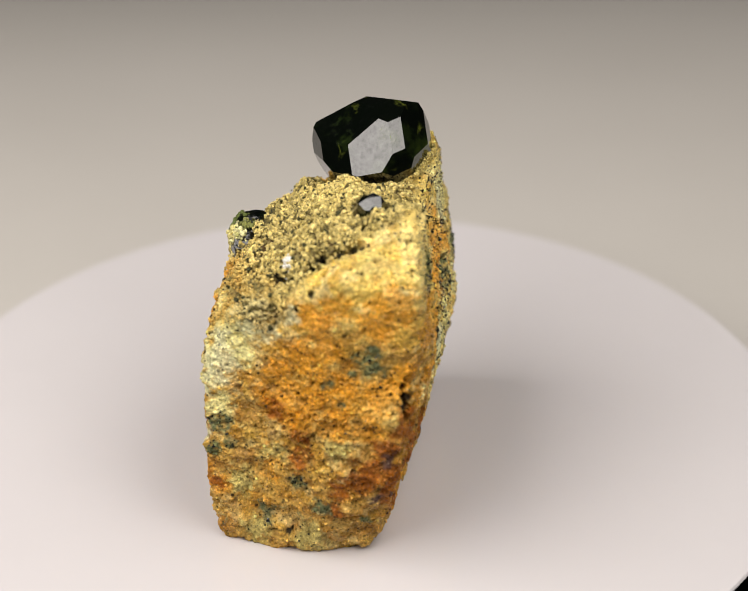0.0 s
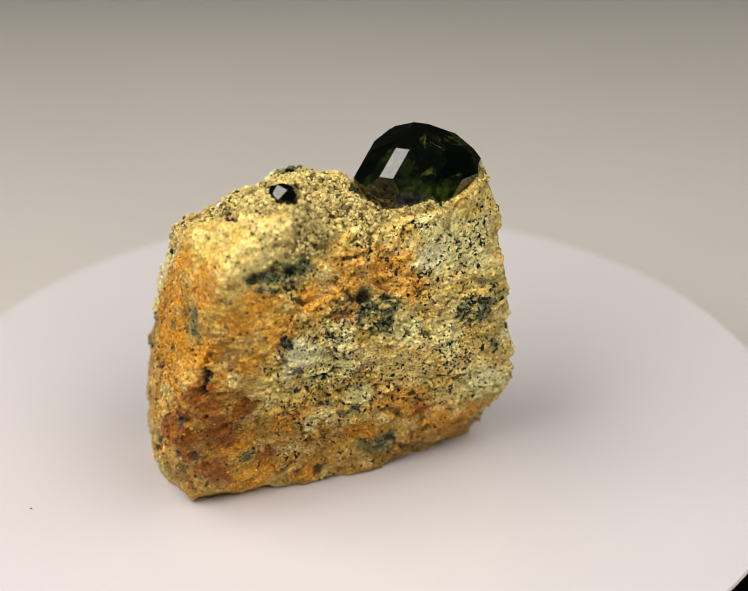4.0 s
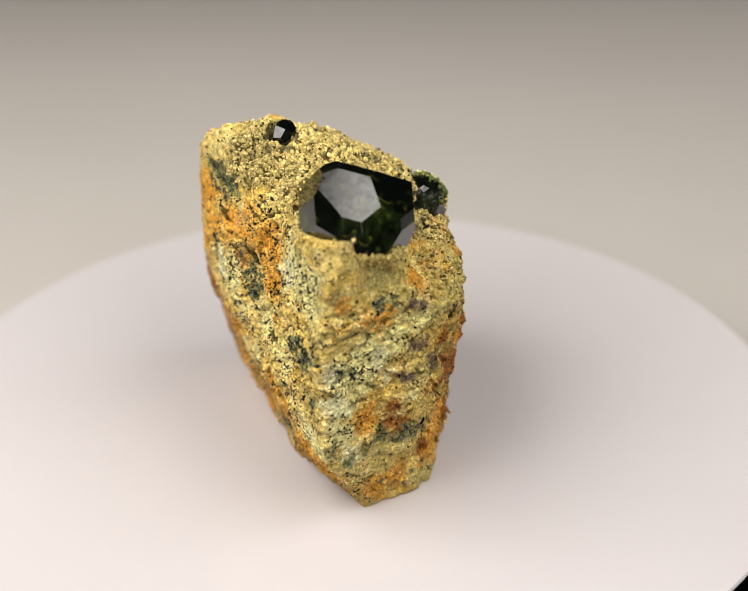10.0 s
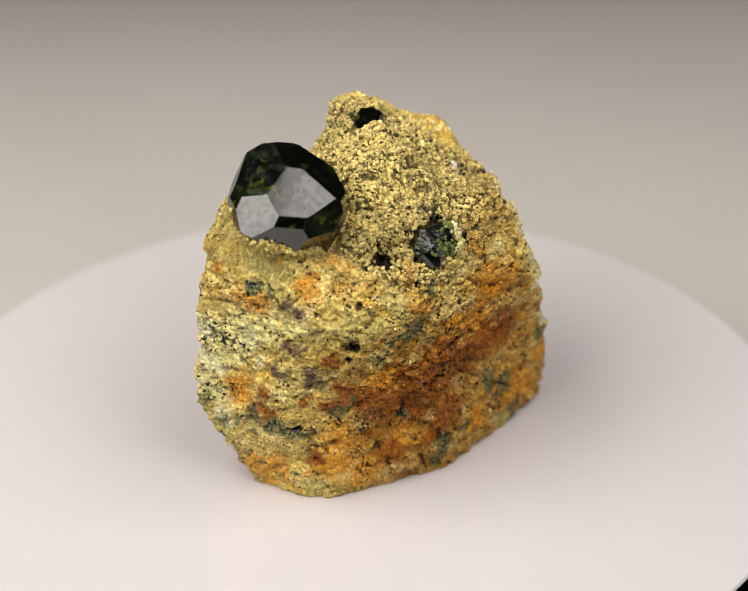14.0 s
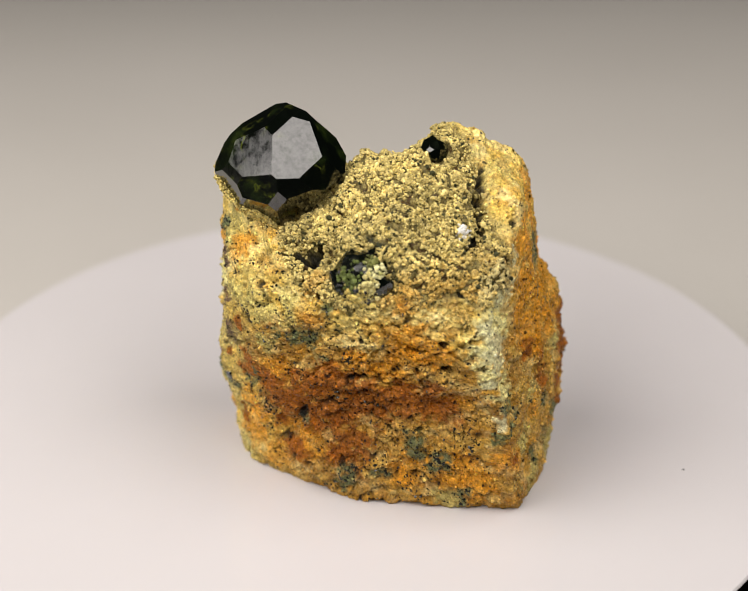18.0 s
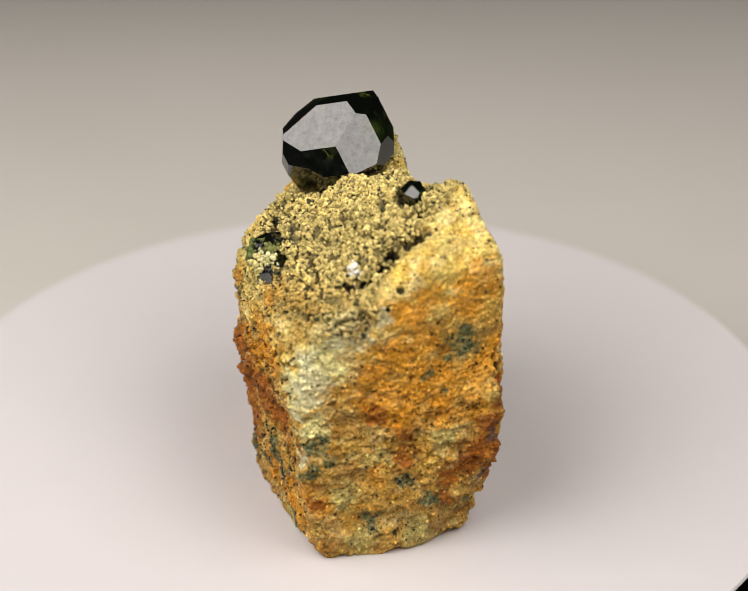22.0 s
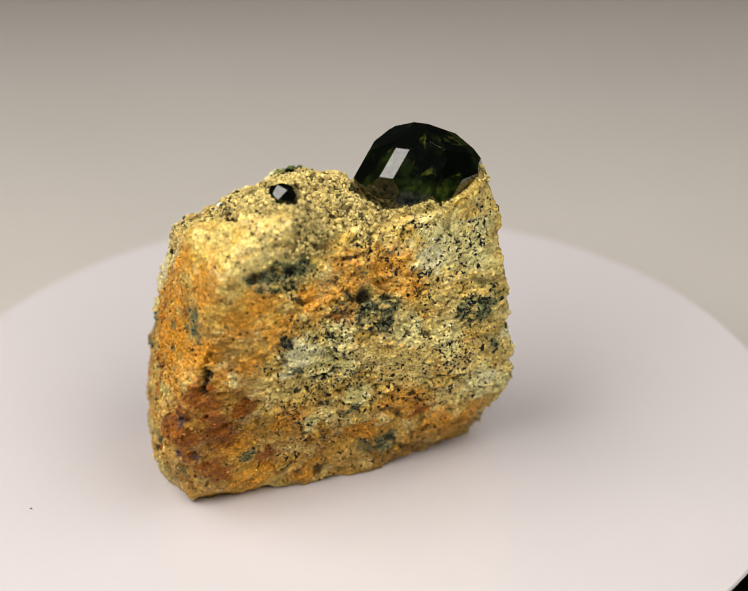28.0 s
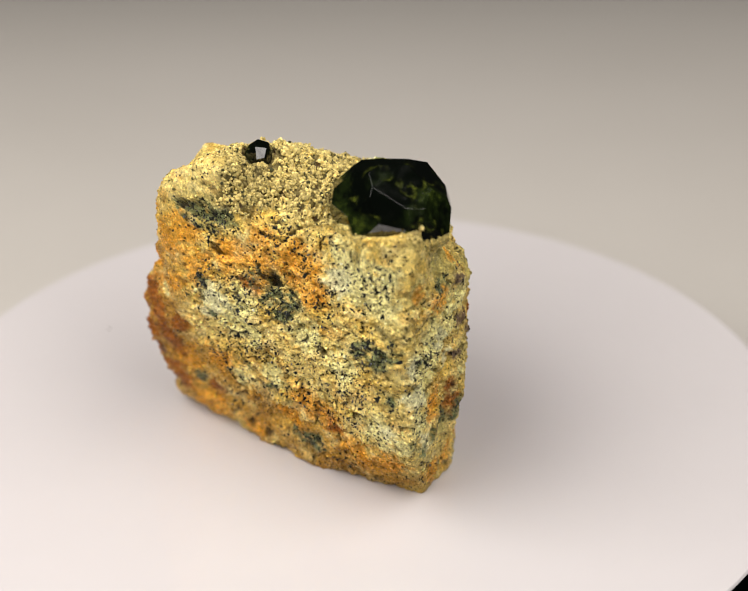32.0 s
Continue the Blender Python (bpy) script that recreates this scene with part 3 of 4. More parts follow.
PATCHES = [(YELLOW, YELLOW_SOUTH + YELLOW_WEST + YELLOW_EAST, 0.5), (OLIVE, OLIVE_SOUTH + OLIVE_WEST + OLIVE_NORTH, 0.8), (ORANGE, ORANGE_SOUTH_UPPER + ORANGE_SOUTH_LOWER + ORANGE_WEST + ORANGE_NORTH_UPPER + ORANGE_NORTH_LOWER + ORANGE_EAST, 0.72),
           (RUST, RUST_SOUTH + RUST_WEST + RUST_NORTH + RUST_EAST, 0.9), (PALE, PALE_NORTH + PALE_WEST + PALE_EAST + PALE_SOUTH, 0.8), (GREY, GREY_SOUTH + GREY_WEST + GREY_NORTH + GREY_EAST, 0.75),
           (BROWN, BROWN_SOUTH + BROWN_NORTH, 0.9), (GREEN, GREEN_SOUTH + GREEN_WEST_UPPER + GREEN_WEST_LOWER + GREEN_NORTH_UPPER + GREEN_NORTH_LOWER + GREEN_EAST, 0.9)]


# open cracks: their run over the rock, half width and depth (mm)
CRACKS = [([(-8.8, -14.8, 32.7), (-7.2, -15.7, 33.6), (-4.9, -16.2, 35.0), (-2.2, -16.4, 36.8), (0.4, -16.3, 38.1)], 0.65, 1.2),
          ([(6.6, -23.8, 24.0), (6.4, -24.3, 21.3), (6.6, -24.6, 18.6)], 0.5, 1.4),
          ([(8.3, -19.1, 34.6), (8.7, -17.0, 34.3), (8.6, -14.0, 35.0), (8.8, -10.6, 35.4)], 0.35, 0.6)]


def grain_mesh(name, top, mat, places, sizes, colours, rng, label):
    """Small angular lumps, each with its own size, turn and colour, in one mesh."""
    n = len(places)
    q = rng.normal(size=(n, 4))
    w, x, y, z = (q / np.linalg.norm(q, axis=1)[:, None]).T
    turn = np.stack([1 - 2 * (y * y + z * z), 2 * (x * y - z * w), 2 * (x * z + y * w), 2 * (x * y + z * w), 1 - 2 * (x * x + z * z), 2 * (y * z - x * w), 2 * (x * z - y * w), 2 * (y * z + x * w), 1 - 2 * (x * x + y * y)], -1).reshape(n, 3, 3)
    g = (1 + 5 ** 0.5) / 2
    corner = np.array([(-1, g, 0), (1, g, 0), (-1, -g, 0), (1, -g, 0), (0, -1, g), (0, 1, g), (0, -1, -g), (0, 1, -g), (g, 0, -1), (g, 0, 1), (-g, 0, -1), (-g, 0, 1)]) / 1.9
    side = np.array([(0, 11, 5), (0, 5, 1), (0, 1, 7), (0, 7, 10), (0, 10, 11), (1, 5, 9), (5, 11, 4), (11, 10, 2), (10, 7, 6), (7, 1, 8), (3, 9, 4), (3, 4, 2), (3, 2, 6), (3, 6, 8), (3, 8, 9), (4, 9, 5), (2, 4, 11), (6, 2, 10), (8, 6, 7), (9, 8, 1)])
    shape = corner[None] * (0.5 * sizes[:, None] * rng.uniform(0.7, 1.2, (n, 3)))[:, None, :] * rng.uniform(0.72, 1.12, (n, 12, 1))
    verts = (np.einsum("nij,nkj->nki", turn, shape) + places[:, None, :]).reshape(-1, 3)
    faces = (side[None] + 12 * np.arange(n)[:, None, None]).reshape(-1, 3)
    me = bpy.data.meshes.new(name)
    me.from_pydata(verts * MM, [], faces.tolist())
    me.materials.append(mat)
    a = me.attributes.new("tint", "FLOAT_COLOR", "POINT")
    a.data.foreach_set("color", np.repeat(np.concatenate([colours, np.ones((n, 1))], 1), 12, 0).astype(np.float32).ravel())
    a = me.attributes.new("speckle", "FLOAT", "POINT")
    a.data.foreach_set("value", np.full(12 * n, 0.1, np.float32))
    ob = new(name, me)
    ob.parent = top
    return tagged(ob, label, kind="stuff")


def loose_grains(top, p, quads, tint, speck, druse, pitted, ground, cover):
    """The crust: golden grains on the druse, splinters and black grains on the broken faces."""
    rng = np.random.default_rng(7)
    a, b, c = p[quads[:, 0]], p[quads[:, 1]], p[quads[:, 2]]
    area = np.linalg.norm(np.cross(b - a, c - a), axis=1)
    mid = (a + c) / 2
    out = np.cross(c - a, p[quads[:, 3]] - b)
    out *= np.sign((out * (mid - CENTRE)).sum(1))[:, None] / np.maximum(np.linalg.norm(out, axis=1), 1e-9)[:, None]
    free = (mid[:, 2] > 0.6) & (np.linalg.norm(mid - CRYSTAL_AT, axis=1) > 6.5) & (np.linalg.norm(mid - np.array(BROKEN_AT), axis=1) > 2.9) & (np.linalg.norm(mid - np.array(SMALL_AT), axis=1) > 2.3)
    free &= pitted[quads[:, 0]] < 0.3
    dr = druse[quads[:, 0]]

    def pick(n, weight):
        weight = weight * area * free
        return rng.choice(len(mid), n, p=weight / weight.sum())

    clump = fractal(mid / 0.75, 2, 73) + 0.35 * value_noise(mid / 2.6, 79)
    k = pick(22000, dr ** 2 * smooth01(clump, -0.40, 0.05))
    size = np.clip(rng.lognormal(-1.08, 0.34, len(k)), 0.16, 0.8)
    hue = rng.uniform(0, 1, (len(k), 1))
    gold = np.array((0.84, 0.68, 0.26)) * (1 - hue) + np.array((0.46, 0.37, 0.12)) * hue
    gold *= np.clip(0.92 + 0.30 * fractal(mid[k] / 4.0, 2, 71) + 0.14 * rng.normal(size=len(k)), 0.35, 1.5)[:, None]
    warm = (0.6 * smooth01(-mid[k, 2], -33.5, -29.5) * smooth01(-mid[k, 1], 1, 8))[:, None]
    gold = gold * (1 - warm) + np.array((0.60, 0.36, 0.07)) * warm
    stain = 0.55 * cover[quads[k, 0]] * smooth01(-mid[k, 2], -36, -31)[:, None]
    gold = gold * (1 - stain) + ground[quads[k, 0]] * stain
    # some grains coloured near black, standing in for the shade of gaps
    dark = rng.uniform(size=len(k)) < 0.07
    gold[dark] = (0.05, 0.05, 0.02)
    heap = 0.2 * size + 0.4 * np.maximum(0, clump[k])
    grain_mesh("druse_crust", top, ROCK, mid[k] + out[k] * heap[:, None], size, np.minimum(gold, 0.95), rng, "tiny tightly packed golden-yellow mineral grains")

    k = pick(7000, (1 - dr) * (0.35 + np.maximum(0, fractal(mid / 2.5, 3, 75))))
    size = np.clip(rng.lognormal(-1.22, 0.4, len(k)), 0.12, 0.5)
    hue = tint[quads[k, 0]] * np.clip(1.0 + 0.22 * rng.normal(size=(len(k), 1)), 0.35, 1.8)
    pale = (rng.uniform(size=(len(k), 1)) < 0.3) * 0.6
    hue = hue * (1 - pale) + np.minimum(1.7 * hue + np.array((0.10, 0.09, 0.04)), 0.92) * pale
    hue = np.where(rng.uniform(size=(len(k), 1)) < 0.14, hue * 0.15, hue)
    grain_mesh("splinter_crust", top, ROCK, mid[k], size, np.minimum(hue, 0.95), rng, "tiny ochre and cream splinters on the broken faces")

    k = pick(4000, (1 - 0.7 * dr) * np.clip(speck[quads[:, 0]] - 0.25, 0.0, 0.6) ** 1.5)
    size = np.clip(rng.lognormal(-1.45, 0.3, len(k)), 0.10, 0.45)
    grain_mesh("black_speckle", top, BLACK_MINERAL, mid[k] - out[k] * (0.05 * size)[:, None], size, np.full((len(k), 3), 0.01), rng, "tiny glossy black-green mineral grains")

    at = np.array((-12.4, -2.9, 31.2)) + np.clip(rng.normal(size=(260, 3)), -1.6, 1.6) * np.array((0.5, 0.75, 0.8))
    grain_mesh("green_crust", top, ROCK, at, rng.uniform(0.25, 0.65, 260), np.array((0.56, 0.54, 0.20)) * rng.uniform(0.5, 1.3, (260, 1)), rng, "tiny yellow-green grains grown over the broken garnet")

    k = pick(60, np.exp(-(np.linalg.norm(mid - np.array((-7.3, -13.8, 34.1)), axis=1) / 0.7) ** 2))
    grain_mesh("quartz_cluster", top, QUARTZ, mid[k] + out[k] * 0.2, rng.uniform(0.3, 0.7, len(k)), np.full((len(k), 3), 0.9), rng, "small cluster of white quartz grains")


BROKEN_AT = (-11.1, -1.5, 30.7)
SMALL_AT = (2.8, -10.4, 39.5)


def specimen():
    top = tagged(new("mineral_specimen"), "ochre and orange rock bearing a dark green garnet crystal", "mineral")
    d, quads = cube_sphere(320)
    p = CENTRE + d * rock_radius(d)[:, None]
    # druse of small grains over the top and the slope
    soft = fractal(p / 5.0, 2, 3)
    druse = smooth01(p[:, 2] - (32.8 + 0.34 * p[:, 0]) + 2.0 * soft, -1.0, 1.0)
    druse = druse * smooth01(p[:, 1] - (-15.8 + 0.36 * p[:, 0]) + soft, -1.0, 1.0)
    near, who = cells(p / 0.50, 11)
    lumps, _ = cells(p / 3.0, 5)
    fine, finewho = cells(p / 0.62, 23)
    crag, cragwho = cells(p / np.array((2.4, 2.4, 2.0)), 47)
    dome = np.sqrt(np.maximum(0.0, 1 - (near / 0.68) ** 2))
    gone = who > 0.93
    rise = druse * (np.where(gone, -0.1, 0.28 * dome) - 0.3 + 1.35 * (0.5 - lumps) + 0.35 * (who - 0.5) + 0.5 * fractal(p / 2.2, 2, 13))
    # craggy, splintery faces
    ridges = 1 - np.abs(fractal(p / 2.6, 5, 31, 0.6))
    calm = np.zeros(len(p))
    for x, y, z, r in next(spots for colour, spots, _ in PATCHES if colour == GREY):
        calm = np.maximum(calm, 1 - smooth01(np.linalg.norm(p - np.array((x, y, z)), axis=1) / r, 0.6, 1.3))
    calm = np.maximum(calm, 0.3 * smooth01(p[:, 1], 9, 13))
    calm = np.maximum(calm, 0.8 * smooth01(-p[:, 1], 14, 19) * smooth01(p[:, 2], 16, 26))
    rise += (1 - druse) * (1 - 0.65 * calm) * (0.7 * (ridges - 0.78) + 0.42 * (cragwho - 0.5) * smooth01(0.75 - crag, 0.0, 0.12) + 0.12 * (0.45 - fine) + 0.22 * (0.35 - np.abs(fractal(p / np.array((0.9, 0.9, 0.7)), 3, 37, 0.6))))
    # chipped hollows and steps
    chip, chipwho = cells(p / np.array((3.4, 3.4, 2.8)) + 0.25 * np.stack([fractal(p / 2.0, 2, s) for s in (115, 117, 119)], -1), 121)
    rise += (1 - druse) * (1 - 0.6 * calm) * 0.9 * (chipwho - 0.5) * smooth01(0.62 - chip, -0.05, 0.10)
    # knobbly breaks, with crevices between the knobs
    knob, knobwho = cells(p / np.array((1.25, 1.25, 1.05)), 67)
    knobby = smooth01(fractal(p / 3.5, 2, 69), -0.5, 0.3) * (1 - 0.6 * smooth01(-p[:, 1], 14, 18))
    rise += (1 - druse) * (1 - 0.7 * calm) * knobby * ((0.5 + 0.25 * smooth01(-p[:, 0], 4, 10)) * np.sqrt(np.maximum(0, 1 - (knob / 0.85) ** 2)) - 0.3 + 0.3 * (knobwho - 0.5) - 0.05)
    crevice_shade = (1 - druse) * (1 - 0.7 * calm) * knobby * smooth01(knob, 0.66, 0.86)
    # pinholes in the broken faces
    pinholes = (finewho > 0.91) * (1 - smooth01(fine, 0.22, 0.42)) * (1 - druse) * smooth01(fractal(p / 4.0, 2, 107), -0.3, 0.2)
    rise -= 0.6 * pinholes
    # uneven ledges, broken off below
    level = (p @ np.array((0.10, 0.22, 0.97))) / 4.2 + 0.9 * fractal(p / 7.0, 3, 57) + 0.12 * fractal(p / 1.5, 2, 59)
    saw = level - np.floor(level)
    rise += (1 - druse) * (1 - 0.85 * calm) * 0.22 * (smooth01(saw, 0.0, 0.12) * (1 - saw) - 0.4) * smooth01(fractal(p / 6.0, 2, 63), -0.5, 0.5) - 0.20
    # small pits
    pitted = np.zeros(len(p))
    jag = 0.35 * fractal(p / 0.7, 3, 111, 0.6)
    for x, y, z, r in PITS:
        k = np.nonzero((np.abs(p[:, 0] - x) < 3 * r + 1) & (np.abs(p[:, 1] - y) < 3 * r + 1) & (np.abs(p[:, 2] - z) < 3 * r + 1))[0]
        away = np.linalg.norm(p[k] - np.array((x, y, z)), axis=1) / (1.25 * r) + jag[k]
        rise[k] -= 1.7 * r * np.exp(-np.maximum(away, 0) ** 4)
        pitted[k] = np.maximum(pitted[k], 1 - smooth01(away, 0.65, 1.0))
    # cracks between the blocks
    for line, reach, depth in CRACKS:
        away = np.full(len(p), 9.0)
        for a, b in zip(np.array(line), np.array(line[1:])):
            f = np.clip(((p - a) @ (b - a)) / ((b - a) @ (b - a)), 0, 1)
            away = np.minimum(away, np.linalg.norm(p - a - f[:, None] * (b - a), axis=1))
        away = away / reach + 2.8 * jag
        rise -= depth * np.exp(-np.maximum(away, 0) ** 2)
        pitted = np.maximum(pitted, 1 - smooth01(away, 0.35, 0.9))
    floor_fade = smooth01(p[:, 2], 0.0, 1.0)
    p = p + d * (rise * (0.8 + 0.2 * floor_fade))[:, None]
    # the rock climbs round the foot of the large crystal
    away = p - CRYSTAL_AT
    ring = np.exp(-((np.linalg.norm(away[:, :2], axis=1) - 7.0) / 1.7) ** 2)
    rim = np.interp(np.degrees(np.arctan2(away[:, 1], away[:, 0])) % 360, (0, 45, 85, 115, 140, 170, 200, 270, 315, 360), (37.4, 38.2, 38.0, 37.0, 35.2, 33.8, 33.4, 34.4, 36.0, 37.4))
    p[:, 2] += ring * smooth01(p[:, 2], 30.5, 33.5) * np.maximum(0, rim + 0.5 * soft - p[:, 2])
    # the pocket of the broken garnet and the seat of the small one
    hole = np.linalg.norm(p - np.array(BROKEN_AT), axis=1)
    p += d * (0.5 * np.exp(-((hole - 4.2) / 0.9) ** 2) * smooth01(p[:, 2], 30.5, 32) - 2.1 * np.exp(-(hole / 3.0) ** 4))[:, None]
    p -= 1.3 * d * np.exp(-(np.linalg.norm(p - np.array(SMALL_AT), axis=1) / 2.2) ** 4)[:, None]
    p[:, 2] = np.maximum(p[:, 2], 0.05)
    # colours of the minerals
    warp = p + 0.55 * np.stack([fractal(p / 1.6, 5, s, 0.65) for s in (41, 51, 61)], -1)
    mixed = smooth01(fractal(p / 3.0, 4, 77), -0.5, 0.6)[:, None]
    tint = np.array(OCHRE) * (1 - mixed) + np.array(YELLOW) * mixed
    streak = smooth01(fractal(p / np.array((4.0, 4.0, 1.2)), 3, 83), 0.1, 0.7)[:, None] * 0.4
    tint = tint * (1 - streak) + np.array(OLIVE) * streak
    speck = 0.36 + 0.28 * fractal(p / 3.5, 3, 91) + 0.15 * smooth01(p[:, 0], 2, 8) * smooth01(p[:, 2], 6, 14) - 0.12 * smooth01(p[:, 1], 10, 13) - 0.22 * smooth01(-p[:, 1], 14, 18)
    amber = smooth01(-p[:, 0] + 0.15 * p[:, 1], 4, 11) * smooth01(-p[:, 2] + 4 * fractal(p / 6.0, 3, 85), -28, -21)
    amber = (np.maximum(amber, 0.95 * smooth01(-p[:, 1], 16, 20) * smooth01(-p[:, 2], -37, -24)) * (0.75 + 0.25 * fractal(p / 2.0, 3, 87)))[:, None]
    band = smooth01(p[:, 0], 3, 8) * smooth01(14 - 0.29 * (p[:, 1] + 20) - p[:, 2] + 1.5 * soft, -1.5, 1.0) * (0.75 + 0.3 * fractal(p / 2.5, 3, 89))
    amber = np.maximum(amber, np.clip(band, 0, 0.9)[:, None])
    tint = tint * (1 - amber) + np.array(AMBER) * amber
    speck = speck + 0.04 * amber[:, 0]
    vein = (smooth01(fractal(p / 1.7, 4, 93, 0.6), 0.05, 0.45) * 0.4)[:, None]
    tint = tint * (1 - vein * (1 - np.array((0.66, 0.42, 0.25)))) * (1 - 0.35 * vein * amber)
    milk = (smooth01(fractal(p / 2.3, 4, 97, 0.6), 0.25, 0.6) * 0.5)[:, None] * (1 - 0.7 * amber)
    tint = tint * (1 - milk) + np.array((0.82, 0.70, 0.32)) * milk
    ragged = 0.35 * fractal(p / 0.9, 3, 109, 0.6)
    cover = np.zeros((len(p), 1))
    north = (0.5 * smooth01(p[:, 1], 9, 13) * smooth01(fractal(p / 3.2, 3, 113), -0.7, 0.2))[:, None]
    tint = tint * (1 - north) + np.array((0.43, 0.34, 0.10)) * north
    for colour, spots, most in PATCHES:
        wide = 1.35 if colour == RUST else 1.25 if colour in (ORANGE, PALE, YELLOW, OLIVE) else 1.1
        w = np.zeros(len(p))
        for x, y, z, r in spots:
            r = r * wide
            k = np.nonzero((np.abs(p[:, 0] - x) < 1.7 * r + 1) & (np.abs(p[:, 1] - y) < 1.7 * r + 1) & (np.abs(p[:, 2] - z) < 1.7 * r + 1))[0]
            w[k] = np.maximum(w[k], 1 - smooth01(np.linalg.norm(warp[k] - np.array((x, y, z)), axis=1) / r + ragged[k], 0.45, 1.2))
        if colour in (GREEN, BROWN):
            w = w * np.clip(1.15 + 1.0 * fractal(p / 0.6, 3, 105), 0, 1)
        w = (w * most)[:, None]
        tint = tint * (1 - w) + np.array(colour) * w
        cover = 1 - (1 - cover) * (1 - w)
        more = {PALE: 0.08, GREEN: 0.46, RUST: -0.06, ORANGE: -0.08, GREY: -0.12, YELLOW: -0.10}
        speck = speck + w[:, 0] * (1 - 0.75 * druse) * more.get(colour, 0.0)
    ground = tint
    shade = (0.62 + 0.75 * hashed(np.stack([np.floor(who * 1e6).astype(np.int64)] * 3, -1), 5))[:, None]
    grainy = np.array(YELLOW) * (1 - mixed * 0.45) * shade + np.array(OLIVE) * mixed * 0.45 * shade
    # shade painted into the druse: gaps dark brown, its bed dimmed to a quarter
    gap_shade = (gone | (dome < 0.25))[:, None]
    grainy = np.where(gap_shade, np.array((0.07, 0.042, 0.014)), grainy * 0.25)
    tint = tint * np.clip(1 + 0.20 * fractal(p / 0.75, 3, 101, 0.6), 0.3, 1.5)[:, None]
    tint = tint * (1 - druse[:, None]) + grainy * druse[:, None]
    # shade painted into the pinholes and between the knobs
    tint = tint * (1 - 0.85 * pinholes[:, None]) * (1 - 0.85 * crevice_shade[:, None])
    # green-black tint within reach of the broken garnet's pocket
    pocket_dark = (0.9 * (1 - smooth01(hole / 4.4 + ragged, 0.75, 1.05)))[:, None]
    tint = tint * (1 - pocket_dark) + np.array((0.02, 0.026, 0.014)) * pocket_dark
    # pits and cracks painted near black for the shade inside them
    tint = tint * (1 - 0.93 * pitted[:, None]) + np.array(HOLLOW_SHADE) * 0.93 * pitted[:, None]
    speck = speck * (1 - druse) + 0.20 * druse
    me = bpy.data.meshes.new("rock")
    me.from_pydata(p * MM, [], quads.tolist())
    me.materials.append(ROCK)
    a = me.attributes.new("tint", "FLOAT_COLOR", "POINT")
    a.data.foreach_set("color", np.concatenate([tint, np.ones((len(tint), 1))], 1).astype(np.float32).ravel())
    a = me.attributes.new("speckle", "FLOAT", "POINT")
    a.data.foreach_set("value", speck.astype(np.float32))
    me.polygons.foreach_set("use_smooth", [True] * len(me.polygons))
    rock = new("rock", me)
    rock.parent = top
    tagged(rock, "rough ochre, orange and grey-green matrix rock")
    loose_grains(top, p, quads, tint, speck, druse, pitted, ground, cover)
    return top


def cut_solid(planes):
    """A convex solid cut by planes (normal, distance)."""
    bm = bmesh.new()
    bmesh.ops.create_cube(bm, size=60)
    for n, dist in planes:
        got = bmesh.ops.bisect_plane(bm, geom=bm.verts[:] + bm.edges[:] + bm.faces[:], plane_co=Vector(n) * dist, plane_no=Vector(n), clear_outer=True)
        edges = [e for e in got["geom_cut"] if isinstance(e, bmesh.types.BMEdge)]
        if edges:
            bmesh.ops.contextual_create(bm, geom=edges)
    bmesh.ops.remove_doubles(bm, verts=bm.verts, dist=0.0005)
    bmesh.ops.recalc_face_normals(bm, faces=bm.faces)
    return bm


def garnet_normals():
    """The twelve faces of the dodecahedron, then the 24 of the trapezohedron."""
    out = []
    for axes in ((0, 1), (1, 2), (2, 0)):
        for a in (1, -1):
            for b in (1, -1):
                n = [0, 0, 0]
                n[axes[0]], n[axes[1]] = a, b
                out.append(Vector(n).normalized())
    for lead in range(3):
        for a in (1, -1):
            for b in (1, -1):
                for c in (1, -1):
                    n = [b, c]
                    n.insert(lead, 2 * a)
                    out.append(Vector(n).normalized())
    return out


SPECIMEN = specimen()


def crystal(name, place, turn, sizes, label, mat=GARNET):
    """A garnet of twelve narrow and 24 broad faces at those distances from its middle (mm)."""
    bm = cut_solid([(turn @ n, d) for n, d in zip(garnet_normals(), sizes)])
    bmesh.ops.bevel(bm, geom=bm.edges[:], offset=0.012 * min(sizes) / 6, segments=1, affect="EDGES")
    bmesh.ops.scale(bm, verts=bm.verts, vec=(MM, MM, MM))
    ob = part(name, bm, mat, SPECIMEN, label)
    ob.location = Vector(place) * MM
    return ob


def even_sizes(size, seed, vary=0.05):
    rng = random.Random(seed)
    return [size * (1.10 if k < 12 else 1.0) * (1 + rng.uniform(-vary, vary)) for k in range(36)]


MAIN_TURN = Matrix(((-0.8352, 0.5434, 0.0845), (0.1198, 0.0298, 0.9924), (0.5368, 0.8389, -0.0900)))
MAIN_SIZES = [6.0, 7.3, 6.6, 6.6, 7.0, 6.9, 6.6, 6.6, 6.7, 6.6, 6.6, 6.9, 5.6, 5.55, 6.8, 7.2, 6.5, 6.6, 6.6, 6.6, 5.7, 6.6, 6.8, 6.5, 6.6, 6.6, 6.6, 6.6, 6.4, 6.7, 7.2, 6.6, 6.3, 7.7, 7.2, 6.6]
crystal("garnet_crystal", CRYSTAL_AT, MAIN_TURN, MAIN_SIZES, "large lustrous black-green garnet crystal with flat facets")


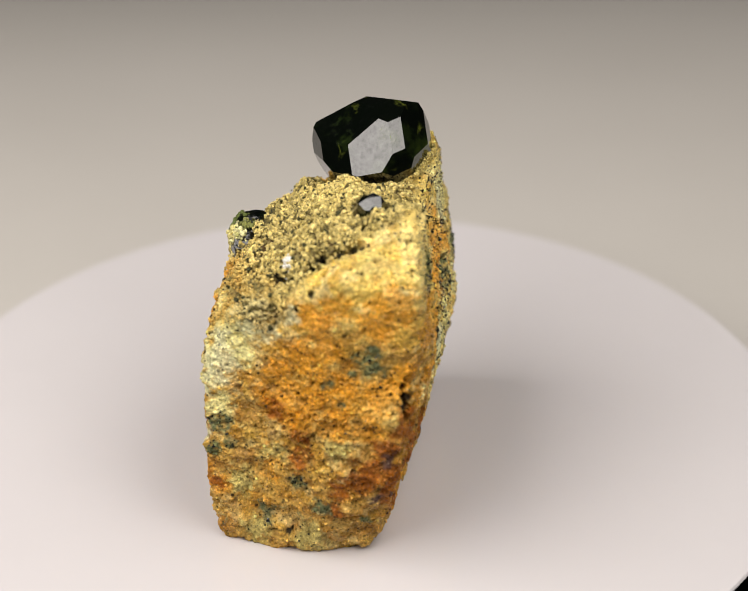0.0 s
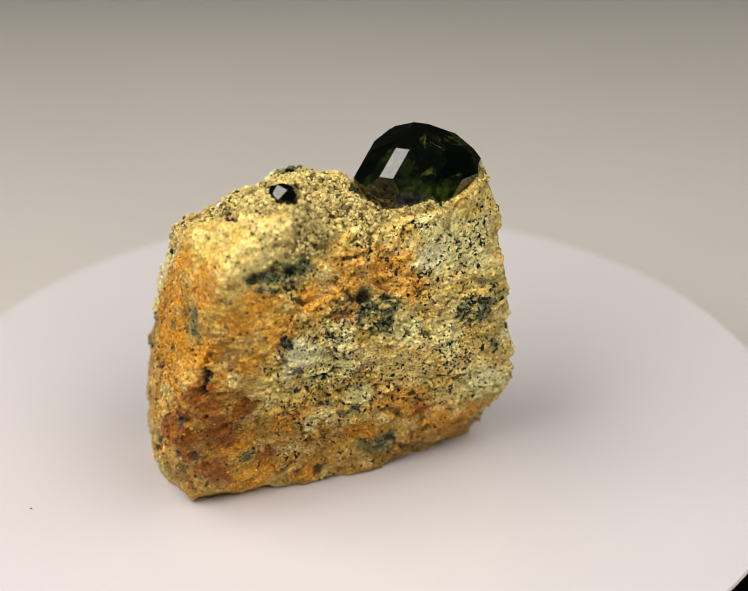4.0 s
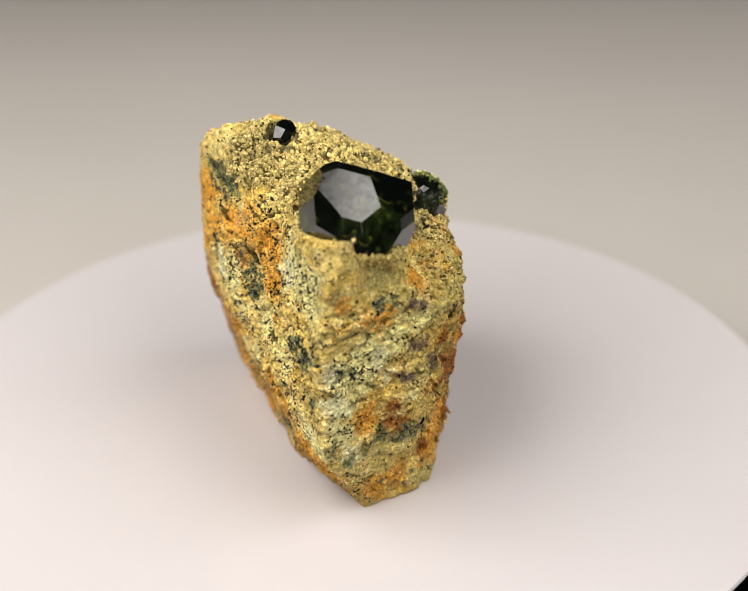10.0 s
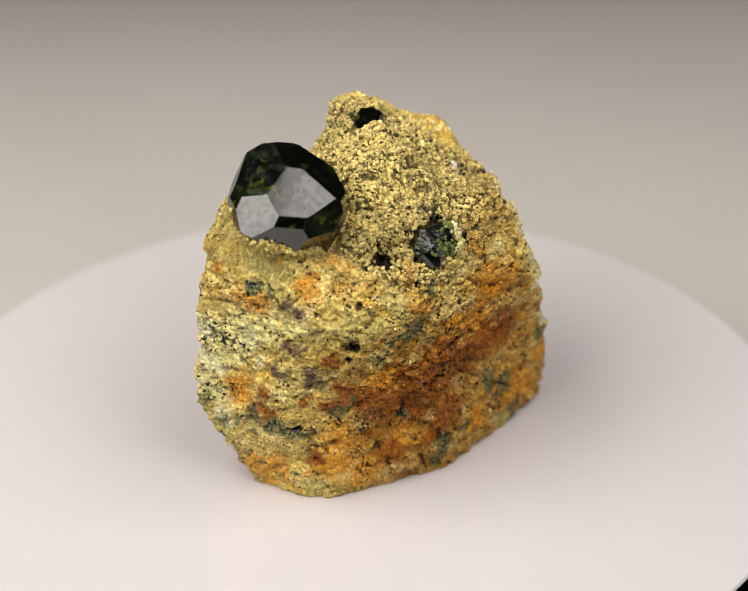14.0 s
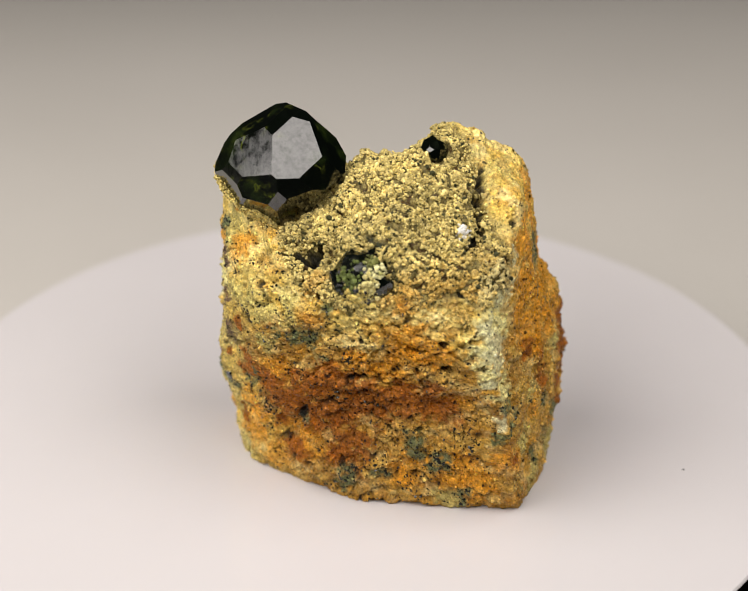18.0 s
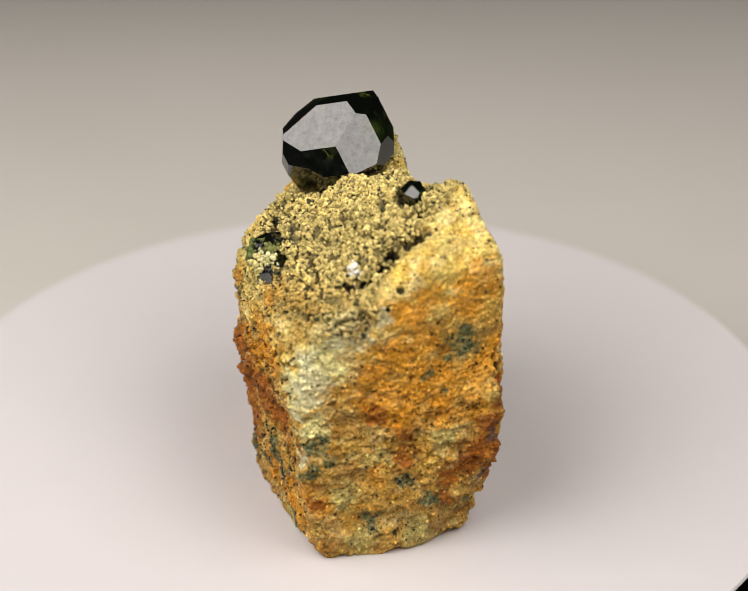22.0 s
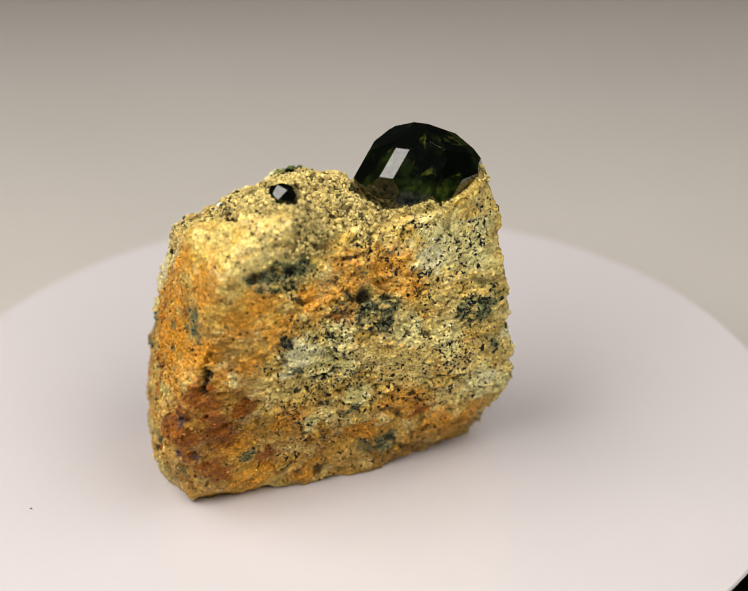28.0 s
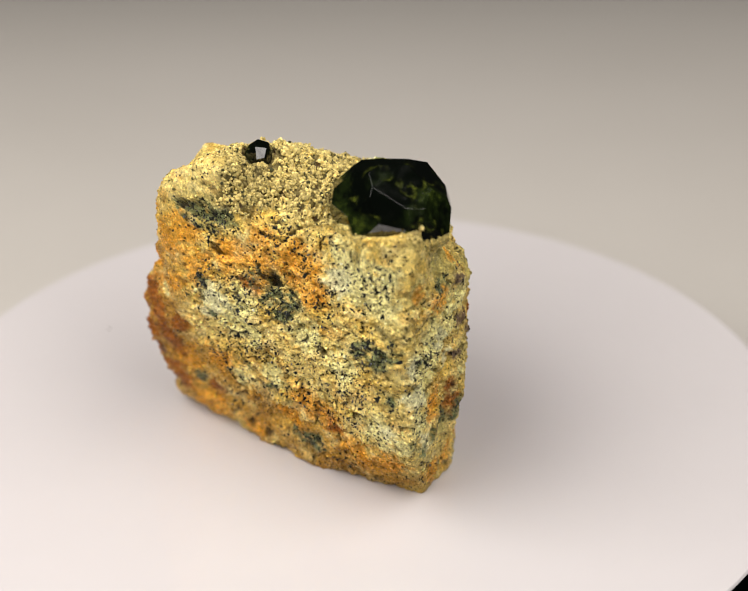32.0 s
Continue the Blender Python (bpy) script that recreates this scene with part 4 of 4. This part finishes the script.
def foot_grains():
    """Grains that climb over the lower facets of the large crystal, higher on some sides than on others."""
    rng = np.random.default_rng(19)
    n = 7500
    az = rng.uniform(0, 360, n)
    edge = np.interp(az, (0, 40, 57, 93, 111, 126, 162, 180, 204, 228, 255, 276, 303, 321, 345, 360), (-2, -3, -4, -8, -15, -26, -34, -54, -46, -42, -28, -17, -10, -1, 0, -1))
    el = edge + 3.5 * fractal(unit(az, edge) * 5, 2, 21) - rng.uniform(0, 1, n) ** 0.8 * 32
    d = unit(az, el)
    normals = np.array([MAIN_TURN @ v for v in garnet_normals()])
    skin = (np.maximum(d @ normals.T, 0.02) / np.array(MAIN_SIZES)).max(1)
    places = CRYSTAL_AT + d * (1 / skin + rng.uniform(-0.1, 0.45, n))[:, None]
    hue = rng.uniform(0, 0.7, (n, 1))
    gold = (np.array(YELLOW) * (1 - hue) + np.array(OLIVE) * hue) * np.clip(0.9 + 0.15 * rng.normal(size=(n, 1)), 0.4, 1.3)
    grain_mesh("foot_crust", SPECIMEN, ROCK, places, np.clip(rng.lognormal(-0.95, 0.3, n), 0.2, 0.8), np.minimum(gold, 0.95), rng, "golden grains crusted round the foot of the large crystal")


foot_grains()
crystal("small_garnet", SMALL_AT, Euler((0.25, 0.55, 0.5)).to_matrix(), even_sizes(1.65, 2), "small dark garnet crystal set in the grains")
# one broken crystal in its pocket: a core, and shards that broke from it
for place, turn, size, vary, seed in (((-11.0, -1.4, 30.4), (0.71, 0.60, 1.11), 3.0, 0.10, 3), ((-11.4, 0.7, 30.2), (0.67, 0.65, 0.81), 1.7, 0.30, 5),
                                      ((-12.5, -4.0, 30.6), (0.7, 0.5, 1.3), 1.5, 0.30, 6), ((-10.1, -3.2, 32.2), (0.71, 0.60, 1.11), 1.5, 0.40, 7), ((-9.8, -0.6, 32.3), (0.67, 0.65, 0.81), 1.5, 0.40, 8)):
    crystal("garnet_shard", place, Euler(turn).to_matrix(), even_sizes(size, seed, vary), "broken glossy black-green garnet shard", BROKEN_GARNET)


def pocket_grains():
    """Pale grains that grow over the core of the broken garnet, and green ones in its corners."""
    rng = np.random.default_rng(29)
    core = np.array((-11.0, -1.4, 30.4))
    normals = np.array([Euler((0.71, 0.60, 1.11)).to_matrix() @ v for v in garnet_normals()])
    places, colours = [], []
    for spot, wide, n, colour in (((-12.7, -3.0, 31.8), 0.45, 45, (0.72, 0.68, 0.36)), ((-13.6, -2.4, 30.8), 0.6, 80, (0.66, 0.58, 0.24)), ((-13.4, -0.9, 29.3), 0.7, 120, (0.66, 0.52, 0.15)),
                                  ((-12.9, -0.2, 31.4), 0.65, 60, (0.12, 0.15, 0.04)), ((-11.9, -2.6, 32.9), 0.45, 40, (0.20, 0.21, 0.06)), ((-13.2, -3.3, 29.2), 0.4, 25, (0.62, 0.52, 0.22))):
        d = np.array(spot) + wide * rng.normal(size=(n, 3)) - core
        d /= np.linalg.norm(d, axis=1)[:, None]
        skin = (np.maximum(d @ normals.T, 0.02) / np.array(even_sizes(3.0, 3, 0.10))).max(1)
        places.append(core + d * (1 / skin + rng.uniform(-0.1, 0.25, n))[:, None])
        colours.append(np.array(colour) * np.clip(1 + 0.2 * rng.normal(size=(n, 1)), 0.5, 1.3))
    places = np.concatenate(places)
    grain_mesh("pocket_crust", SPECIMEN, ROCK, places, np.clip(rng.lognormal(-0.85, 0.35, len(places)), 0.2, 0.9), np.concatenate(colours), rng, "pale yellow-green grains grown over the broken garnet")


pocket_grains()
crystal("small_garnet", (-0.3, 14.2, 10.9), Euler((0.2, 0.4, 0.9)).to_matrix(), even_sizes(1.1, 4, 0.2), "small dark garnet set low in the rock")


# ---- turning ----
def turn_rows():
    return [(k * 1.0, pose(0, 0, 0, 0, 0, -15.0 * k)) for k in range(33)]


def motions():
    walk(DISC, [(t, pose(0, 0, -TABLE_Z) @ m) for t, m in turn_rows()])
    walk(SPECIMEN, turn_rows())


motions()
